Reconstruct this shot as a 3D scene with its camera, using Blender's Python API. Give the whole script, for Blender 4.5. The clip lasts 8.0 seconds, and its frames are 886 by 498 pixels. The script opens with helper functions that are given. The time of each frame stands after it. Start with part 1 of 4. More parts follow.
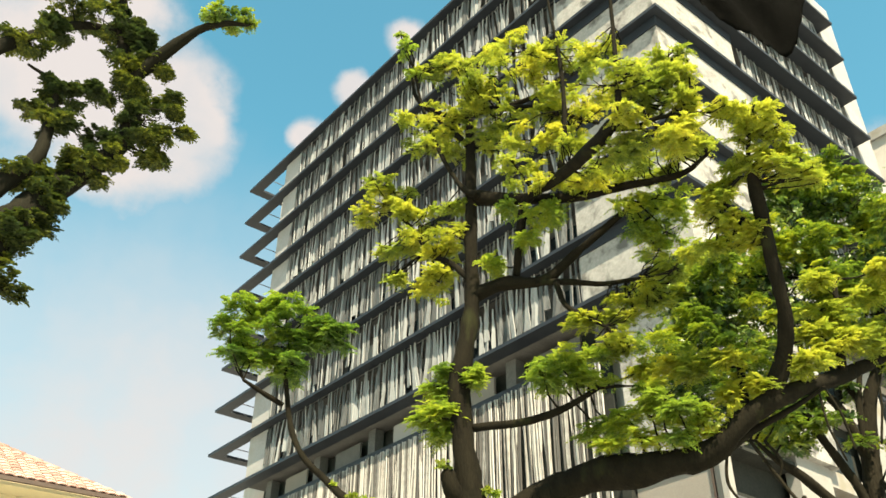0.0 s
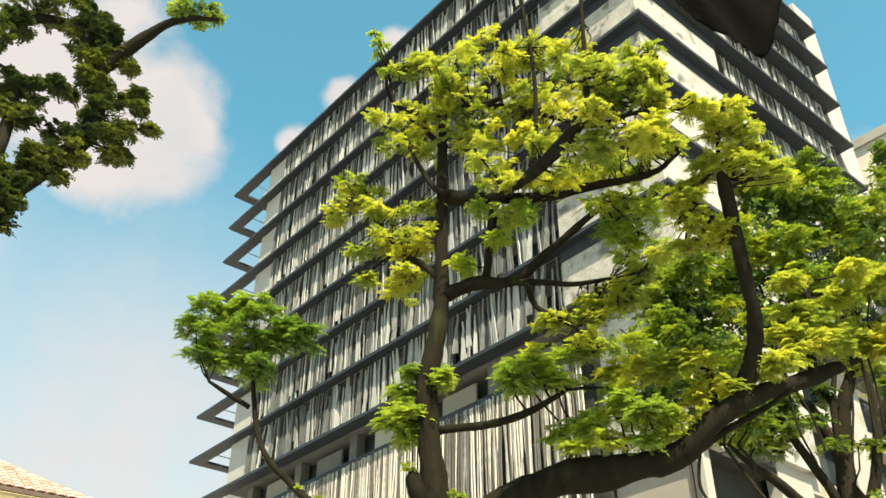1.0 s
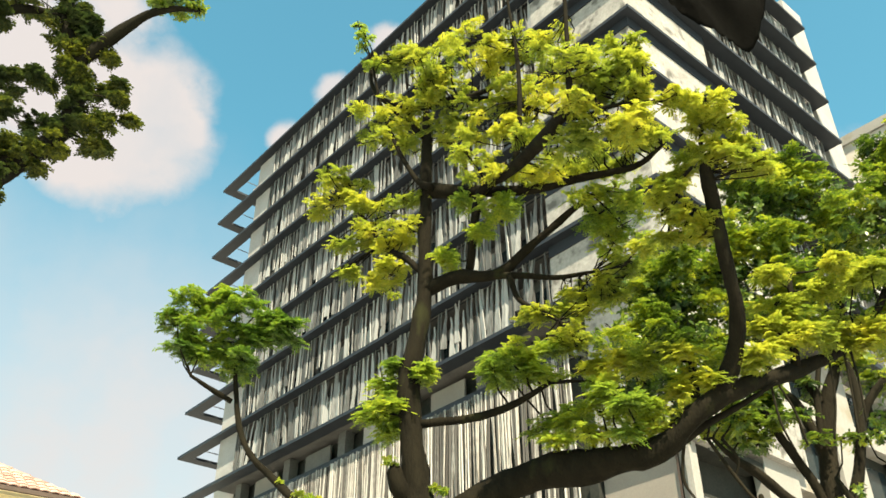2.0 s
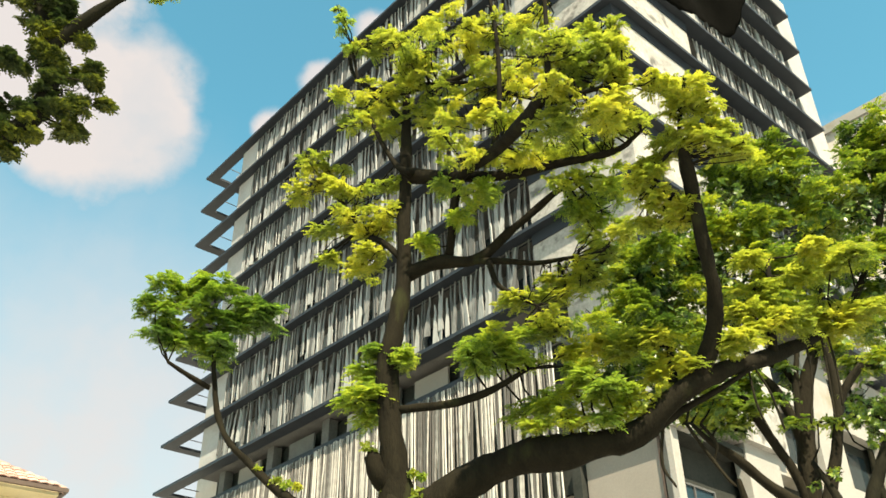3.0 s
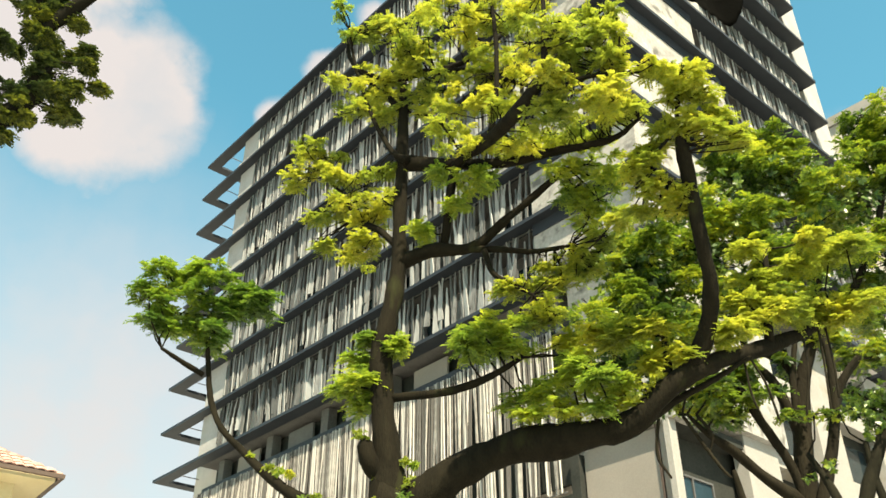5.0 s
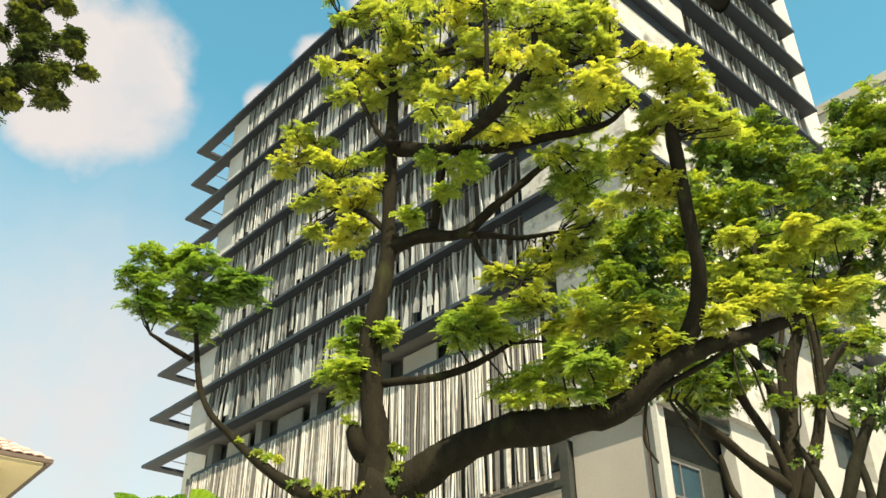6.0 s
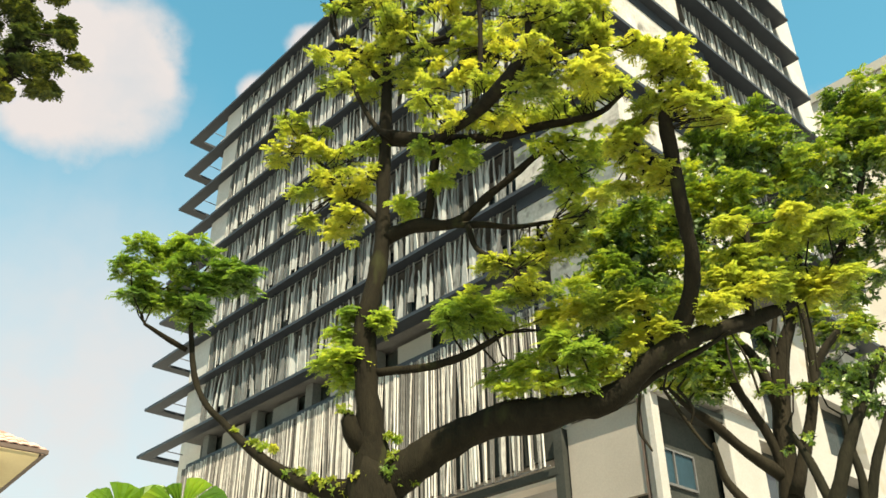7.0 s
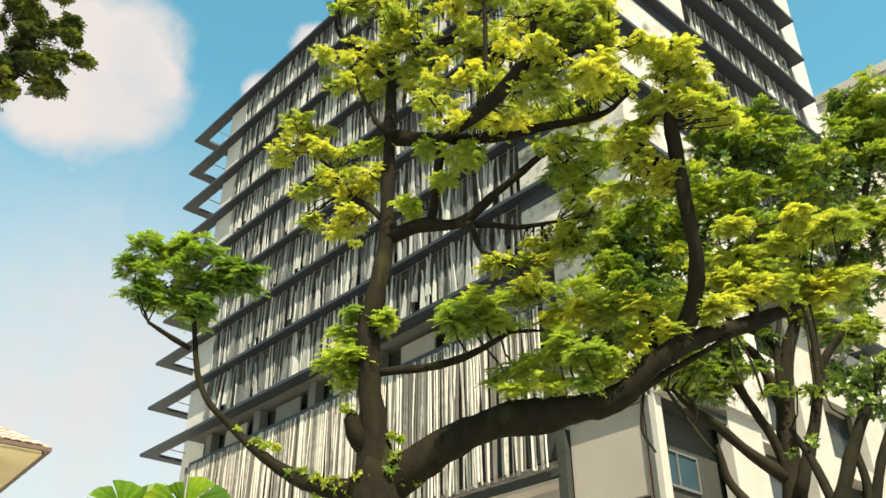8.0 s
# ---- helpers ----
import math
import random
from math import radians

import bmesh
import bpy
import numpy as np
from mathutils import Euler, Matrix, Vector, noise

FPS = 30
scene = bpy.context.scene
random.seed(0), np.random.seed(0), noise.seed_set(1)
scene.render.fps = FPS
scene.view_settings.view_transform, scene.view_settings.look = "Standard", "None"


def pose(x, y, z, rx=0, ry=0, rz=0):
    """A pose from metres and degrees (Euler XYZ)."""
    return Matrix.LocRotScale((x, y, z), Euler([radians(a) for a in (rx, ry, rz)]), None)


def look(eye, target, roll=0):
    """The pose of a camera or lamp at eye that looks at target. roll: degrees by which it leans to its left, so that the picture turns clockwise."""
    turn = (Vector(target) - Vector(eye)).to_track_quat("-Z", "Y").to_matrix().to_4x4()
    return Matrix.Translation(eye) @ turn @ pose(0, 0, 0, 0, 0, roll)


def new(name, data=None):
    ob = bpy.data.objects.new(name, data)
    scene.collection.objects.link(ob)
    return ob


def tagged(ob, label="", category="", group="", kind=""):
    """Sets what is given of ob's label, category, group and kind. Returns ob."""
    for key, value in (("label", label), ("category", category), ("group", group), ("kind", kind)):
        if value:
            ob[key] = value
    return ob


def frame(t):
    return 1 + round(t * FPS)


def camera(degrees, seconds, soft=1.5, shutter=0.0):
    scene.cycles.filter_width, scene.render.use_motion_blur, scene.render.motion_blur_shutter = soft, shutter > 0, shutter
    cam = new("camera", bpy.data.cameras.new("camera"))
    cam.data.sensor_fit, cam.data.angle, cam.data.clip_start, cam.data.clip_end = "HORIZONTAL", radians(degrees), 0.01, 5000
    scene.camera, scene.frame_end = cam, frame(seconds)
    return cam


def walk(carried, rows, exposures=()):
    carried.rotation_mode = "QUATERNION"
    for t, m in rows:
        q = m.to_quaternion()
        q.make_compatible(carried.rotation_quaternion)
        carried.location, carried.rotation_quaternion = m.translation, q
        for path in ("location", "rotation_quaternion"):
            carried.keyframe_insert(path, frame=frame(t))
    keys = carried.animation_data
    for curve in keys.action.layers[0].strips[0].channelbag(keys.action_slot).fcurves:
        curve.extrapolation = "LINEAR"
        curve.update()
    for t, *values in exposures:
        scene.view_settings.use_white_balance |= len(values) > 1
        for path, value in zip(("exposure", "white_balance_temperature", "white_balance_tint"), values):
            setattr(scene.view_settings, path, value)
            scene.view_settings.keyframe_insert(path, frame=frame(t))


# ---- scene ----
cam = camera(53.1, 8.0, soft=1.6)
walk(cam, [
    (0, pose(0.000, 0.000, 1.600, 123.480, -0.360, -2.201)),
    (0.5, pose(0.208, 0.153, 1.612, 123.740, -0.449, -2.313)),
    (1, pose(0.358, 0.265, 1.619, 123.970, -0.189, -2.942)),
    (1.5, pose(0.441, 0.325, 1.622, 124.019, -0.184, -3.104)),
    (3, pose(0.626, 0.452, 1.620, 123.003, 0.583, -4.203)),
    (3.5, pose(0.670, 0.488, 1.621, 123.107, 0.539, -4.245)),
    (4, pose(0.710, 0.505, 1.618, 123.045, 0.306, -4.161)),
    (4.5, pose(0.745, 0.538, 1.626, 122.837, 0.159, -4.172)),
    (6, pose(0.771, 0.571, 1.634, 121.517, 0.280, -4.957)),
    (6.5, pose(0.764, 0.565, 1.631, 121.230, 0.662, -5.468)),
    (7, pose(0.771, 0.558, 1.617, 120.860, 0.619, -5.181)),
    (7.5, pose(0.766, 0.562, 1.622, 120.840, 0.442, -5.126)),
    (8, pose(0.769, 0.571, 1.626, 120.846, 0.255, -5.119)),
], exposures=[(0, 1.58, 7900, 7), (8, 1.58, 7900, 7)])

# ---- daylight: high sun behind the viewer, blue sky with cumulus ----
SUN_EL, SUN_X, SUN_Y = radians(53), 0.20, -0.97
sun = new("sun", bpy.data.lights.new("sun", "SUN"))
sun.data.energy, sun.data.angle, sun.data.color = 5.0, radians(0.53), (1.0, 0.93, 0.80)
flat = Vector((SUN_X, SUN_Y, 0)).normalized() * math.cos(SUN_EL)
sun.matrix_world = look((0, 0, 80), (-flat.x, -flat.y, 80 - math.sin(SUN_EL)))

world = bpy.data.worlds.new("world")
scene.world = world
world.use_nodes = True
wt = world.node_tree
wt.nodes.clear()


def wnode(kind, **props):
    n = wt.nodes.new(kind)
    for k, v in props.items():
        if k == "operation":
            n.operation = v
        elif k == "blend_type":
            n.blend_type = v
        elif k == "data_type":
            n.data_type = v
    return n


sky = wt.nodes.new("ShaderNodeTexSky")
sky.sky_type, sky.sun_disc = "NISHITA", False
sky.sun_elevation, sky.sun_rotation = SUN_EL, math.atan2(SUN_X, SUN_Y)
sky.air_density, sky.dust_density, sky.ozone_density = 1.0, 0.6, 1.0
coord = wt.nodes.new("ShaderNodeTexCoord")
puff = wt.nodes.new("ShaderNodeTexNoise")
puff.inputs["Scale"].default_value, puff.inputs["Detail"].default_value = 15.0, 7.0
puff.inputs["Roughness"].default_value = 0.55
wt.links.new(coord.outputs["Generated"], puff.inputs["Vector"])
centre = wnode("ShaderNodeVectorMath", operation="SUBTRACT")
centre.inputs[1].default_value = (0.5, 0.5, 0.5)
wt.links.new(puff.outputs["Color"], centre.inputs[0])
scaled = wnode("ShaderNodeVectorMath", operation="SCALE")
scaled.inputs["Scale"].default_value = 0.08
wt.links.new(centre.outputs[0], scaled.inputs[0])
warped = wnode("ShaderNodeVectorMath", operation="ADD")
wt.links.new(coord.outputs["Generated"], warped.inputs[0])
wt.links.new(scaled.outputs[0], warped.inputs[1])
scaled_fine = wnode("ShaderNodeVectorMath", operation="SCALE")
scaled_fine.inputs["Scale"].default_value = 0.04
wt.links.new(centre.outputs[0], scaled_fine.inputs[0])
warped_fine = wnode("ShaderNodeVectorMath", operation="ADD")
wt.links.new(coord.outputs["Generated"], warped_fine.inputs[0])
wt.links.new(scaled_fine.outputs[0], warped_fine.inputs[1])
cover = None
for cx, cy, cz, size, soft_edge, most in (
        (-0.300, 0.720, 0.630, 0.100, 0.6, 1.0), (-0.370, 0.668, 0.653, 0.105, 0.55, 1.0),
        (-0.255, 0.722, 0.643, 0.058, 0.5, 1.0), (-0.310, 0.742, 0.595, 0.060, 0.2, 1.0),
        (-0.295, 0.644, 0.713, 0.045, 0.3, 0.95), (-0.018, 0.686, 0.730, 0.024, 0.5, 1.0),
        (-0.075, 0.724, 0.688, 0.024, 0.5, 1.0), (-0.123, 0.753, 0.647, 0.024, 0.5, 1.0),
        (0.470, 0.685, 0.555, 0.055, 0.4, 0.95), (-0.26, 0.93, 0.26, 0.40, 0.25, 0.88),
        (-0.52, 0.80, 0.40, 0.27, 0.2, 0.68), (0.5, 0.8, 0.25, 0.3, 0.2, 0.8),
        # two unseen clouds behind the viewer, added for white fill light
        (-0.8, -0.3, 0.5, 0.3, 0.3, 0.9), (0.7, -0.4, 0.55, 0.25, 0.3, 0.9)):
    far = wnode("ShaderNodeVectorMath", operation="DISTANCE")
    wt.links.new((warped_fine if size < 0.028 else warped).outputs[0], far.inputs[0])
    far.inputs[1].default_value = (cx, cy, cz)
    ease = wt.nodes.new("ShaderNodeMapRange")
    ease.interpolation_type = "SMOOTHSTEP"
    ease.inputs["From Min"].default_value, ease.inputs["From Max"].default_value = size * 1.15, size * soft_edge
    ease.inputs["To Min"].default_value, ease.inputs["To Max"].default_value = 0.0, most
    wt.links.new(far.outputs["Value"], ease.inputs["Value"])
    if cover is None:
        cover = ease.outputs[0]
    else:
        most_of = wnode("ShaderNodeMath", operation="MAXIMUM")
        wt.links.new(cover, most_of.inputs[0])
        wt.links.new(ease.outputs[0], most_of.inputs[1])
        cover = most_of.outputs[0]
# broken cloud added over the unseen sky behind the viewer, to whiten the fill light
field = wt.nodes.new("ShaderNodeTexNoise")
field.inputs["Scale"].default_value, field.inputs["Detail"].default_value = 2.6, 6.0
wt.links.new(coord.outputs["Generated"], field.inputs["Vector"])
broken = wt.nodes.new("ShaderNodeMapRange")
broken.interpolation_type = "SMOOTHSTEP"
broken.inputs["From Min"].default_value, broken.inputs["From Max"].default_value = 0.44, 0.56
wt.links.new(field.outputs["Fac"], broken.inputs["Value"])
split = wt.nodes.new("ShaderNodeSeparateXYZ")
wt.links.new(coord.outputs["Generated"], split.inputs[0])
behind = wt.nodes.new("ShaderNodeMapRange")
behind.inputs["From Min"].default_value, behind.inputs["From Max"].default_value = 0.45, 0.25
wt.links.new(split.outputs["Y"], behind.inputs["Value"])
fielded = wnode("ShaderNodeMath", operation="MULTIPLY")
wt.links.new(broken.outputs[0], fielded.inputs[0])
wt.links.new(behind.outputs[0], fielded.inputs[1])
all_cover = wnode("ShaderNodeMath", operation="MAXIMUM")
wt.links.new(cover, all_cover.inputs[0])
wt.links.new(fielded.outputs[0], all_cover.inputs[1])
cover = all_cover.outputs[0]
# wisps within the cloud
wisp = wt.nodes.new("ShaderNodeTexNoise")
wisp.inputs["Scale"].default_value, wisp.inputs["Detail"].default_value = 7.0, 5.0
wt.links.new(warped.outputs[0], wisp.inputs["Vector"])
thin = wt.nodes.new("ShaderNodeMapRange")
thin.inputs["From Min"].default_value, thin.inputs["From Max"].default_value = 0.38, 0.62
thin.inputs["To Min"].default_value, thin.inputs["To Max"].default_value = 0.84, 1.06
wt.links.new(wisp.outputs["Fac"], thin.inputs["Value"])
wispy = wnode("ShaderNodeMath", operation="MULTIPLY")
wispy.use_clamp = True
wt.links.new(cover, wispy.inputs[0])
wt.links.new(thin.outputs[0], wispy.inputs[1])
cover = wispy.outputs[0]
tint = wnode("ShaderNodeMix", data_type="RGBA", blend_type="MULTIPLY")
tint.inputs["Factor"].default_value = 1.0
tint.inputs["B"].default_value = (0.51, 1.20, 1.10, 1)
wt.links.new(sky.outputs["Color"], tint.inputs["A"])
clouds = wnode("ShaderNodeMix", data_type="RGBA", blend_type="MIX")
clouds.inputs["B"].default_value = (2.82, 2.84, 3.25, 1)
wt.links.new(cover, clouds.inputs["Factor"])
wt.links.new(tint.outputs["Result"], clouds.inputs["A"])
shine = wt.nodes.new("ShaderNodeBackground")
shine.inputs["Strength"].default_value = 0.093
wt.links.new(clouds.outputs["Result"], shine.inputs["Color"])
wt.links.new(shine.outputs[0], wt.nodes.new("ShaderNodeOutputWorld").inputs["Surface"])


# ---- materials ----
def material(name, low, high, rough=0.8, scale=2.0, fine=30.0, bump=0.2, stretch=(1, 1, 1), metallic=0.0, island=0.0,
             per_object=0.0, stain=None, gloss=0.4):
    """A mottled surface: coarse and fine noise between two colours, with relief; stain adds a third colour in patches."""
    m = bpy.data.materials.new(name)
    m.use_nodes = True
    nt = m.node_tree
    b = nt.nodes["Principled BSDF"]
    b.inputs["Roughness"].default_value, b.inputs["Metallic"].default_value = rough, metallic
    b.inputs["Specular IOR Level"].default_value = gloss
    tc = nt.nodes.new("ShaderNodeTexCoord")
    mp = nt.nodes.new("ShaderNodeMapping")
    mp.inputs["Scale"].default_value = stretch
    nt.links.new(tc.outputs["Object"], mp.inputs["Vector"])
    big, small = nt.nodes.new("ShaderNodeTexNoise"), nt.nodes.new("ShaderNodeTexNoise")
    for n, s, d in ((big, scale, 4), (small, fine, 3)):
        n.inputs["Scale"].default_value, n.inputs["Detail"].default_value = s, d
        nt.links.new(mp.outputs[0], n.inputs["Vector"])
    both = nt.nodes.new("ShaderNodeMath")
    both.operation = "MULTIPLY_ADD"
    both.inputs[1].default_value = 0.45
    nt.links.new(small.outputs["Fac"], both.inputs[0])
    half = nt.nodes.new("ShaderNodeMath")
    half.operation = "MULTIPLY"
    half.inputs[1].default_value = 0.55
    nt.links.new(big.outputs["Fac"], half.inputs[0])
    nt.links.new(half.outputs[0], both.inputs[2])
    value = both.outputs[0]
    for amount, socket in ((island, "Random Per Island"), (per_object, "Random")):
        if amount:
            src = nt.nodes.new("ShaderNodeNewGeometry" if socket != "Random" else "ShaderNodeObjectInfo")
            add = nt.nodes.new("ShaderNodeMath")
            add.operation = "MULTIPLY_ADD"
            add.inputs[1].default_value = amount
            nt.links.new(src.outputs[socket], add.inputs[0])
            less = nt.nodes.new("ShaderNodeMath")
            less.operation = "SUBTRACT"
            less.inputs[1].default_value = amount / 2
            nt.links.new(value, less.inputs[0])
            nt.links.new(less.outputs[0], add.inputs[2])
            value = add.outputs[0]
    ramp = nt.nodes.new("ShaderNodeValToRGB")
    e = ramp.color_ramp.elements
    e[0].position, e[0].color = 0.3, (*low, 1)
    e[1].position, e[1].color = 0.7, (*high, 1)
    nt.links.new(value, ramp.inputs[0])
    colour = ramp.outputs[0]
    if stain:
        blot = nt.nodes.new("ShaderNodeTexNoise")
        blot.inputs["Scale"].default_value, blot.inputs["Detail"].default_value = stain[1], 5
        nt.links.new(mp.outputs[0], blot.inputs["Vector"])
        edge = nt.nodes.new("ShaderNodeMapRange")
        edge.inputs["From Min"].default_value, edge.inputs["From Max"].default_value = stain[2], stain[2] + 0.12
        nt.links.new(blot.outputs["Fac"], edge.inputs["Value"])
        mix = nt.nodes.new("ShaderNodeMix")
        mix.data_type = "RGBA"
        mix.inputs["B"].default_value = (*stain[0], 1)
        nt.links.new(edge.outputs[0], mix.inputs["Factor"])
        nt.links.new(colour, mix.inputs["A"])
        colour = mix.outputs["Result"]
    nt.links.new(colour, b.inputs["Base Color"])
    if bump:
        bn = nt.nodes.new("ShaderNodeBump")
        bn.inputs["Strength"].default_value, bn.inputs["Distance"].default_value = bump, 0.03
        nt.links.new(both.outputs[0], bn.inputs["Height"])
        nt.links.new(bn.outputs[0], b.inputs["Normal"])
    return m


def leaf_material(name, dark, mid, light, through_light=0.4, rough=0.5):
    """Leaf blades that let some light through; each blade and each patch of crown has its own tone."""
    m = bpy.data.materials.new(name)
    m.use_nodes = True
    nt = m.node_tree
    b = nt.nodes["Principled BSDF"]
    b.inputs["Roughness"].default_value = rough
    geo, tc = nt.nodes.new("ShaderNodeNewGeometry"), nt.nodes.new("ShaderNodeTexCoord")
    patch = nt.nodes.new("ShaderNodeTexNoise")
    patch.inputs["Scale"].default_value, patch.inputs["Detail"].default_value = 1.1, 3
    nt.links.new(tc.outputs["Object"], patch.inputs["Vector"])
    mixv = nt.nodes.new("ShaderNodeMath")
    mixv.operation = "MULTIPLY_ADD"
    mixv.inputs[1].default_value = 0.40
    nt.links.new(geo.outputs["Random Per Island"], mixv.inputs[0])
    part_of = nt.nodes.new("ShaderNodeMath")
    part_of.operation = "MULTIPLY_ADD"
    part_of.inputs[1].default_value, part_of.inputs[2].default_value = 1.8, -0.58
    nt.links.new(patch.outputs["Fac"], part_of.inputs[0])
    nt.links.new(part_of.outputs[0], mixv.inputs[2])
    ramp = nt.nodes.new("ShaderNodeValToRGB")
    e = ramp.color_ramp.elements
    e[0].position, e[0].color = 0.2, (*dark, 1)
    e[1].position, e[1].color = 0.9, (*light, 1)
    k = e.new(0.55)
    k.color = (*mid, 1)
    nt.links.new(mixv.outputs[0], ramp.inputs[0])
    nt.links.new(ramp.outputs[0], b.inputs["Base Color"])
    glow = nt.nodes.new("ShaderNodeBsdfTranslucent")
    nt.links.new(ramp.outputs[0], glow.inputs["Color"])
    mix = nt.nodes.new("ShaderNodeMixShader")
    mix.inputs[0].default_value = through_light
    nt.links.new(b.outputs[0], mix.inputs[1])
    nt.links.new(glow.outputs[0], mix.inputs[2])
    nt.links.new(mix.outputs[0], nt.nodes["Material Output"].inputs["Surface"])
    return m


M_LEDGE = material("dark bronze cladding", (0.006, 0.010, 0.016), (0.016, 0.022, 0.030), 0.6, 1.5, 20, 0.1)
M_SLAT = material("weathered pale slat", (0.060, 0.064, 0.064), (0.265, 0.275, 0.272), 0.7, 3, 25, 0.2, (4, 4, 0.6), per_object=0.7)
M_SLAT_LOW = material("cream slat", (0.085, 0.081, 0.075), (0.43, 0.415, 0.385), 0.7, 3, 25, 0.3, (4, 4, 0.9), per_object=0.9)
M_WALL = material("grey render wall", (0.24, 0.235, 0.23), (0.36, 0.35, 0.34), 0.85, 0.6, 14, 0.15)
M_PANEL = material("pale grey panel", (0.20, 0.20, 0.20), (0.46, 0.455, 0.45), 0.7, 0.8, 12, 0.1, per_object=0.9)
M_CREAM = material("cream render wall", (0.42, 0.38, 0.34), (0.56, 0.52, 0.47), 0.85, 0.8, 18, 0.15)
M_WHITE = material("white mottled wall", (0.19, 0.185, 0.175), (0.38, 0.372, 0.35), 0.8, 0.9, 7, 0.2,
                   stain=((0.10, 0.097, 0.09), 1.1, 0.53))
M_COLUMN = material("white painted column", (0.22, 0.215, 0.20), (0.30, 0.29, 0.275), 0.8, 0.7, 12, 0.15, stain=((0.22, 0.20, 0.16), 0.7, 0.56))
M_BLADE = material("bright white render", (0.24, 0.236, 0.23), (0.36, 0.355, 0.35), 0.8, 0.5, 10, 0.15, stain=((0.30, 0.29, 0.27), 0.5, 0.6))
M_BEIGE = material("beige panel", (0.18, 0.164, 0.145), (0.235, 0.215, 0.19), 0.8, 0.5, 15, 0.1)
# near-black: the shade inside recesses is put into this colour
M_DARK = material("recess colour darkened for shade", (0.018, 0.021, 0.019), (0.04, 0.042, 0.038), 0.9, 1, 10, 0.1, gloss=0.1)
M_RAIL = material("dark metal rail", (0.05, 0.05, 0.05), (0.1, 0.1, 0.1), 0.5, 2, 20, 0.05)
M_SHEET = material("black netting", (0.003, 0.003, 0.0025), (0.006, 0.006, 0.005), 1.0, 1.2, 14, 0.4, gloss=0.05)
M_SHEET.node_tree.nodes["Principled BSDF"].inputs["Specular IOR Level"].default_value = 0.05
# wall grey with the shade behind the slats painted in
M_BACK = material("grey backing darkened for shade", (0.065, 0.066, 0.064), (0.14, 0.139, 0.134), 0.85, 0.7, 12, 0.15, gloss=0.2)
# bark tones near black: dark bark with the crowns' shade worked into the colour
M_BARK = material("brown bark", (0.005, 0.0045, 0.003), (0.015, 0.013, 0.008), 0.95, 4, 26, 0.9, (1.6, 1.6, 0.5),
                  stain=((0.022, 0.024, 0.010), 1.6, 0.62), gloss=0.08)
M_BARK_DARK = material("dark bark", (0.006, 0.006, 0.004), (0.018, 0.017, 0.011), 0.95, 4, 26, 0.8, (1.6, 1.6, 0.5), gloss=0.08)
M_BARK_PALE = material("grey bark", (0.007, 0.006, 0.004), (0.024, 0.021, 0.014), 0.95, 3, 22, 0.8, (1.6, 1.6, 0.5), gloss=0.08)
M_LEAF = leaf_material("yellow green leaflets", (0.15, 0.215, 0.027), (0.32, 0.37, 0.040), (0.48, 0.455, 0.047), 0.62)
M_LEAF_GREEN = leaf_material("fresh green leaflets", (0.10, 0.185, 0.026), (0.26, 0.36, 0.040), (0.46, 0.49, 0.047), 0.6)
M_LEAF_TUFT = leaf_material("mid green leaflets", (0.05, 0.12, 0.018), (0.15, 0.26, 0.028), (0.36, 0.46, 0.04), 0.5)
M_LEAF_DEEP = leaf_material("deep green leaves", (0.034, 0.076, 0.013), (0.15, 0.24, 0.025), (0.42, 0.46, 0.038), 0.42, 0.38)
# darker copy of the deep green, with the inner crown's shade in its colour
M_LEAF_SHADE = leaf_material("deep green leaves darkened for shade", (0.018, 0.045, 0.010), (0.065, 0.13, 0.020), (0.24, 0.32, 0.045), 0.42, 0.4)
# the near tree's own canopy shade is put into these greens
M_LEAF_DARK = leaf_material("green leaves darkened for shade", (0.018, 0.036, 0.010), (0.045, 0.068, 0.012), (0.17, 0.19, 0.018), 0.42, 0.8)
M_PALM = leaf_material("palm blade", (0.06, 0.15, 0.012), (0.15, 0.28, 0.02), (0.42, 0.44, 0.03), 0.4, 0.4)
M_TILE = material("terracotta roof tile", (0.24, 0.135, 0.11), (0.42, 0.27, 0.225), 0.85, 2, 20, 0.3, per_object=0.5, island=0.4)
M_PAINT = material("cream house paint", (0.50, 0.43, 0.26), (0.60, 0.53, 0.35), 0.8, 0.7, 14, 0.1)
M_GUTTER = material("brown gutter", (0.045, 0.03, 0.024), (0.09, 0.06, 0.045), 0.6, 3, 20, 0.1)
M_GROUND = material("worn paving", (0.28, 0.275, 0.26), (0.42, 0.41, 0.39), 0.9, 0.25, 6, 0.3)
M_GLASS = bpy.data.materials.new("dark window glass")
M_GLASS.use_nodes = True
_g = M_GLASS.node_tree.nodes["Principled BSDF"]
_g.inputs["Base Color"].default_value, _g.inputs["Roughness"].default_value = (0.02, 0.03, 0.035, 1), 0.06
M_BLUE = material("blue tinted glass", (0.008, 0.022, 0.030), (0.018, 0.042, 0.056), 0.35, 1, 8, 0.0, gloss=0.2)


# ---- mesh helpers ----
def box(bm, x0, x1, y0, y1, z0, z1, bevel=0.0):
    made = bmesh.ops.create_cube(bm, size=1.0, matrix=Matrix.Translation(((x0 + x1) / 2, (y0 + y1) / 2, (z0 + z1) / 2))
                                 @ Matrix.Diagonal((x1 - x0, y1 - y0, z1 - z0, 1)))
    if bevel:
        edges = {e for v in made["verts"] for e in v.link_edges}
        bmesh.ops.bevel(bm, geom=list(edges), offset=bevel, segments=1, affect="EDGES", profile=0.5)


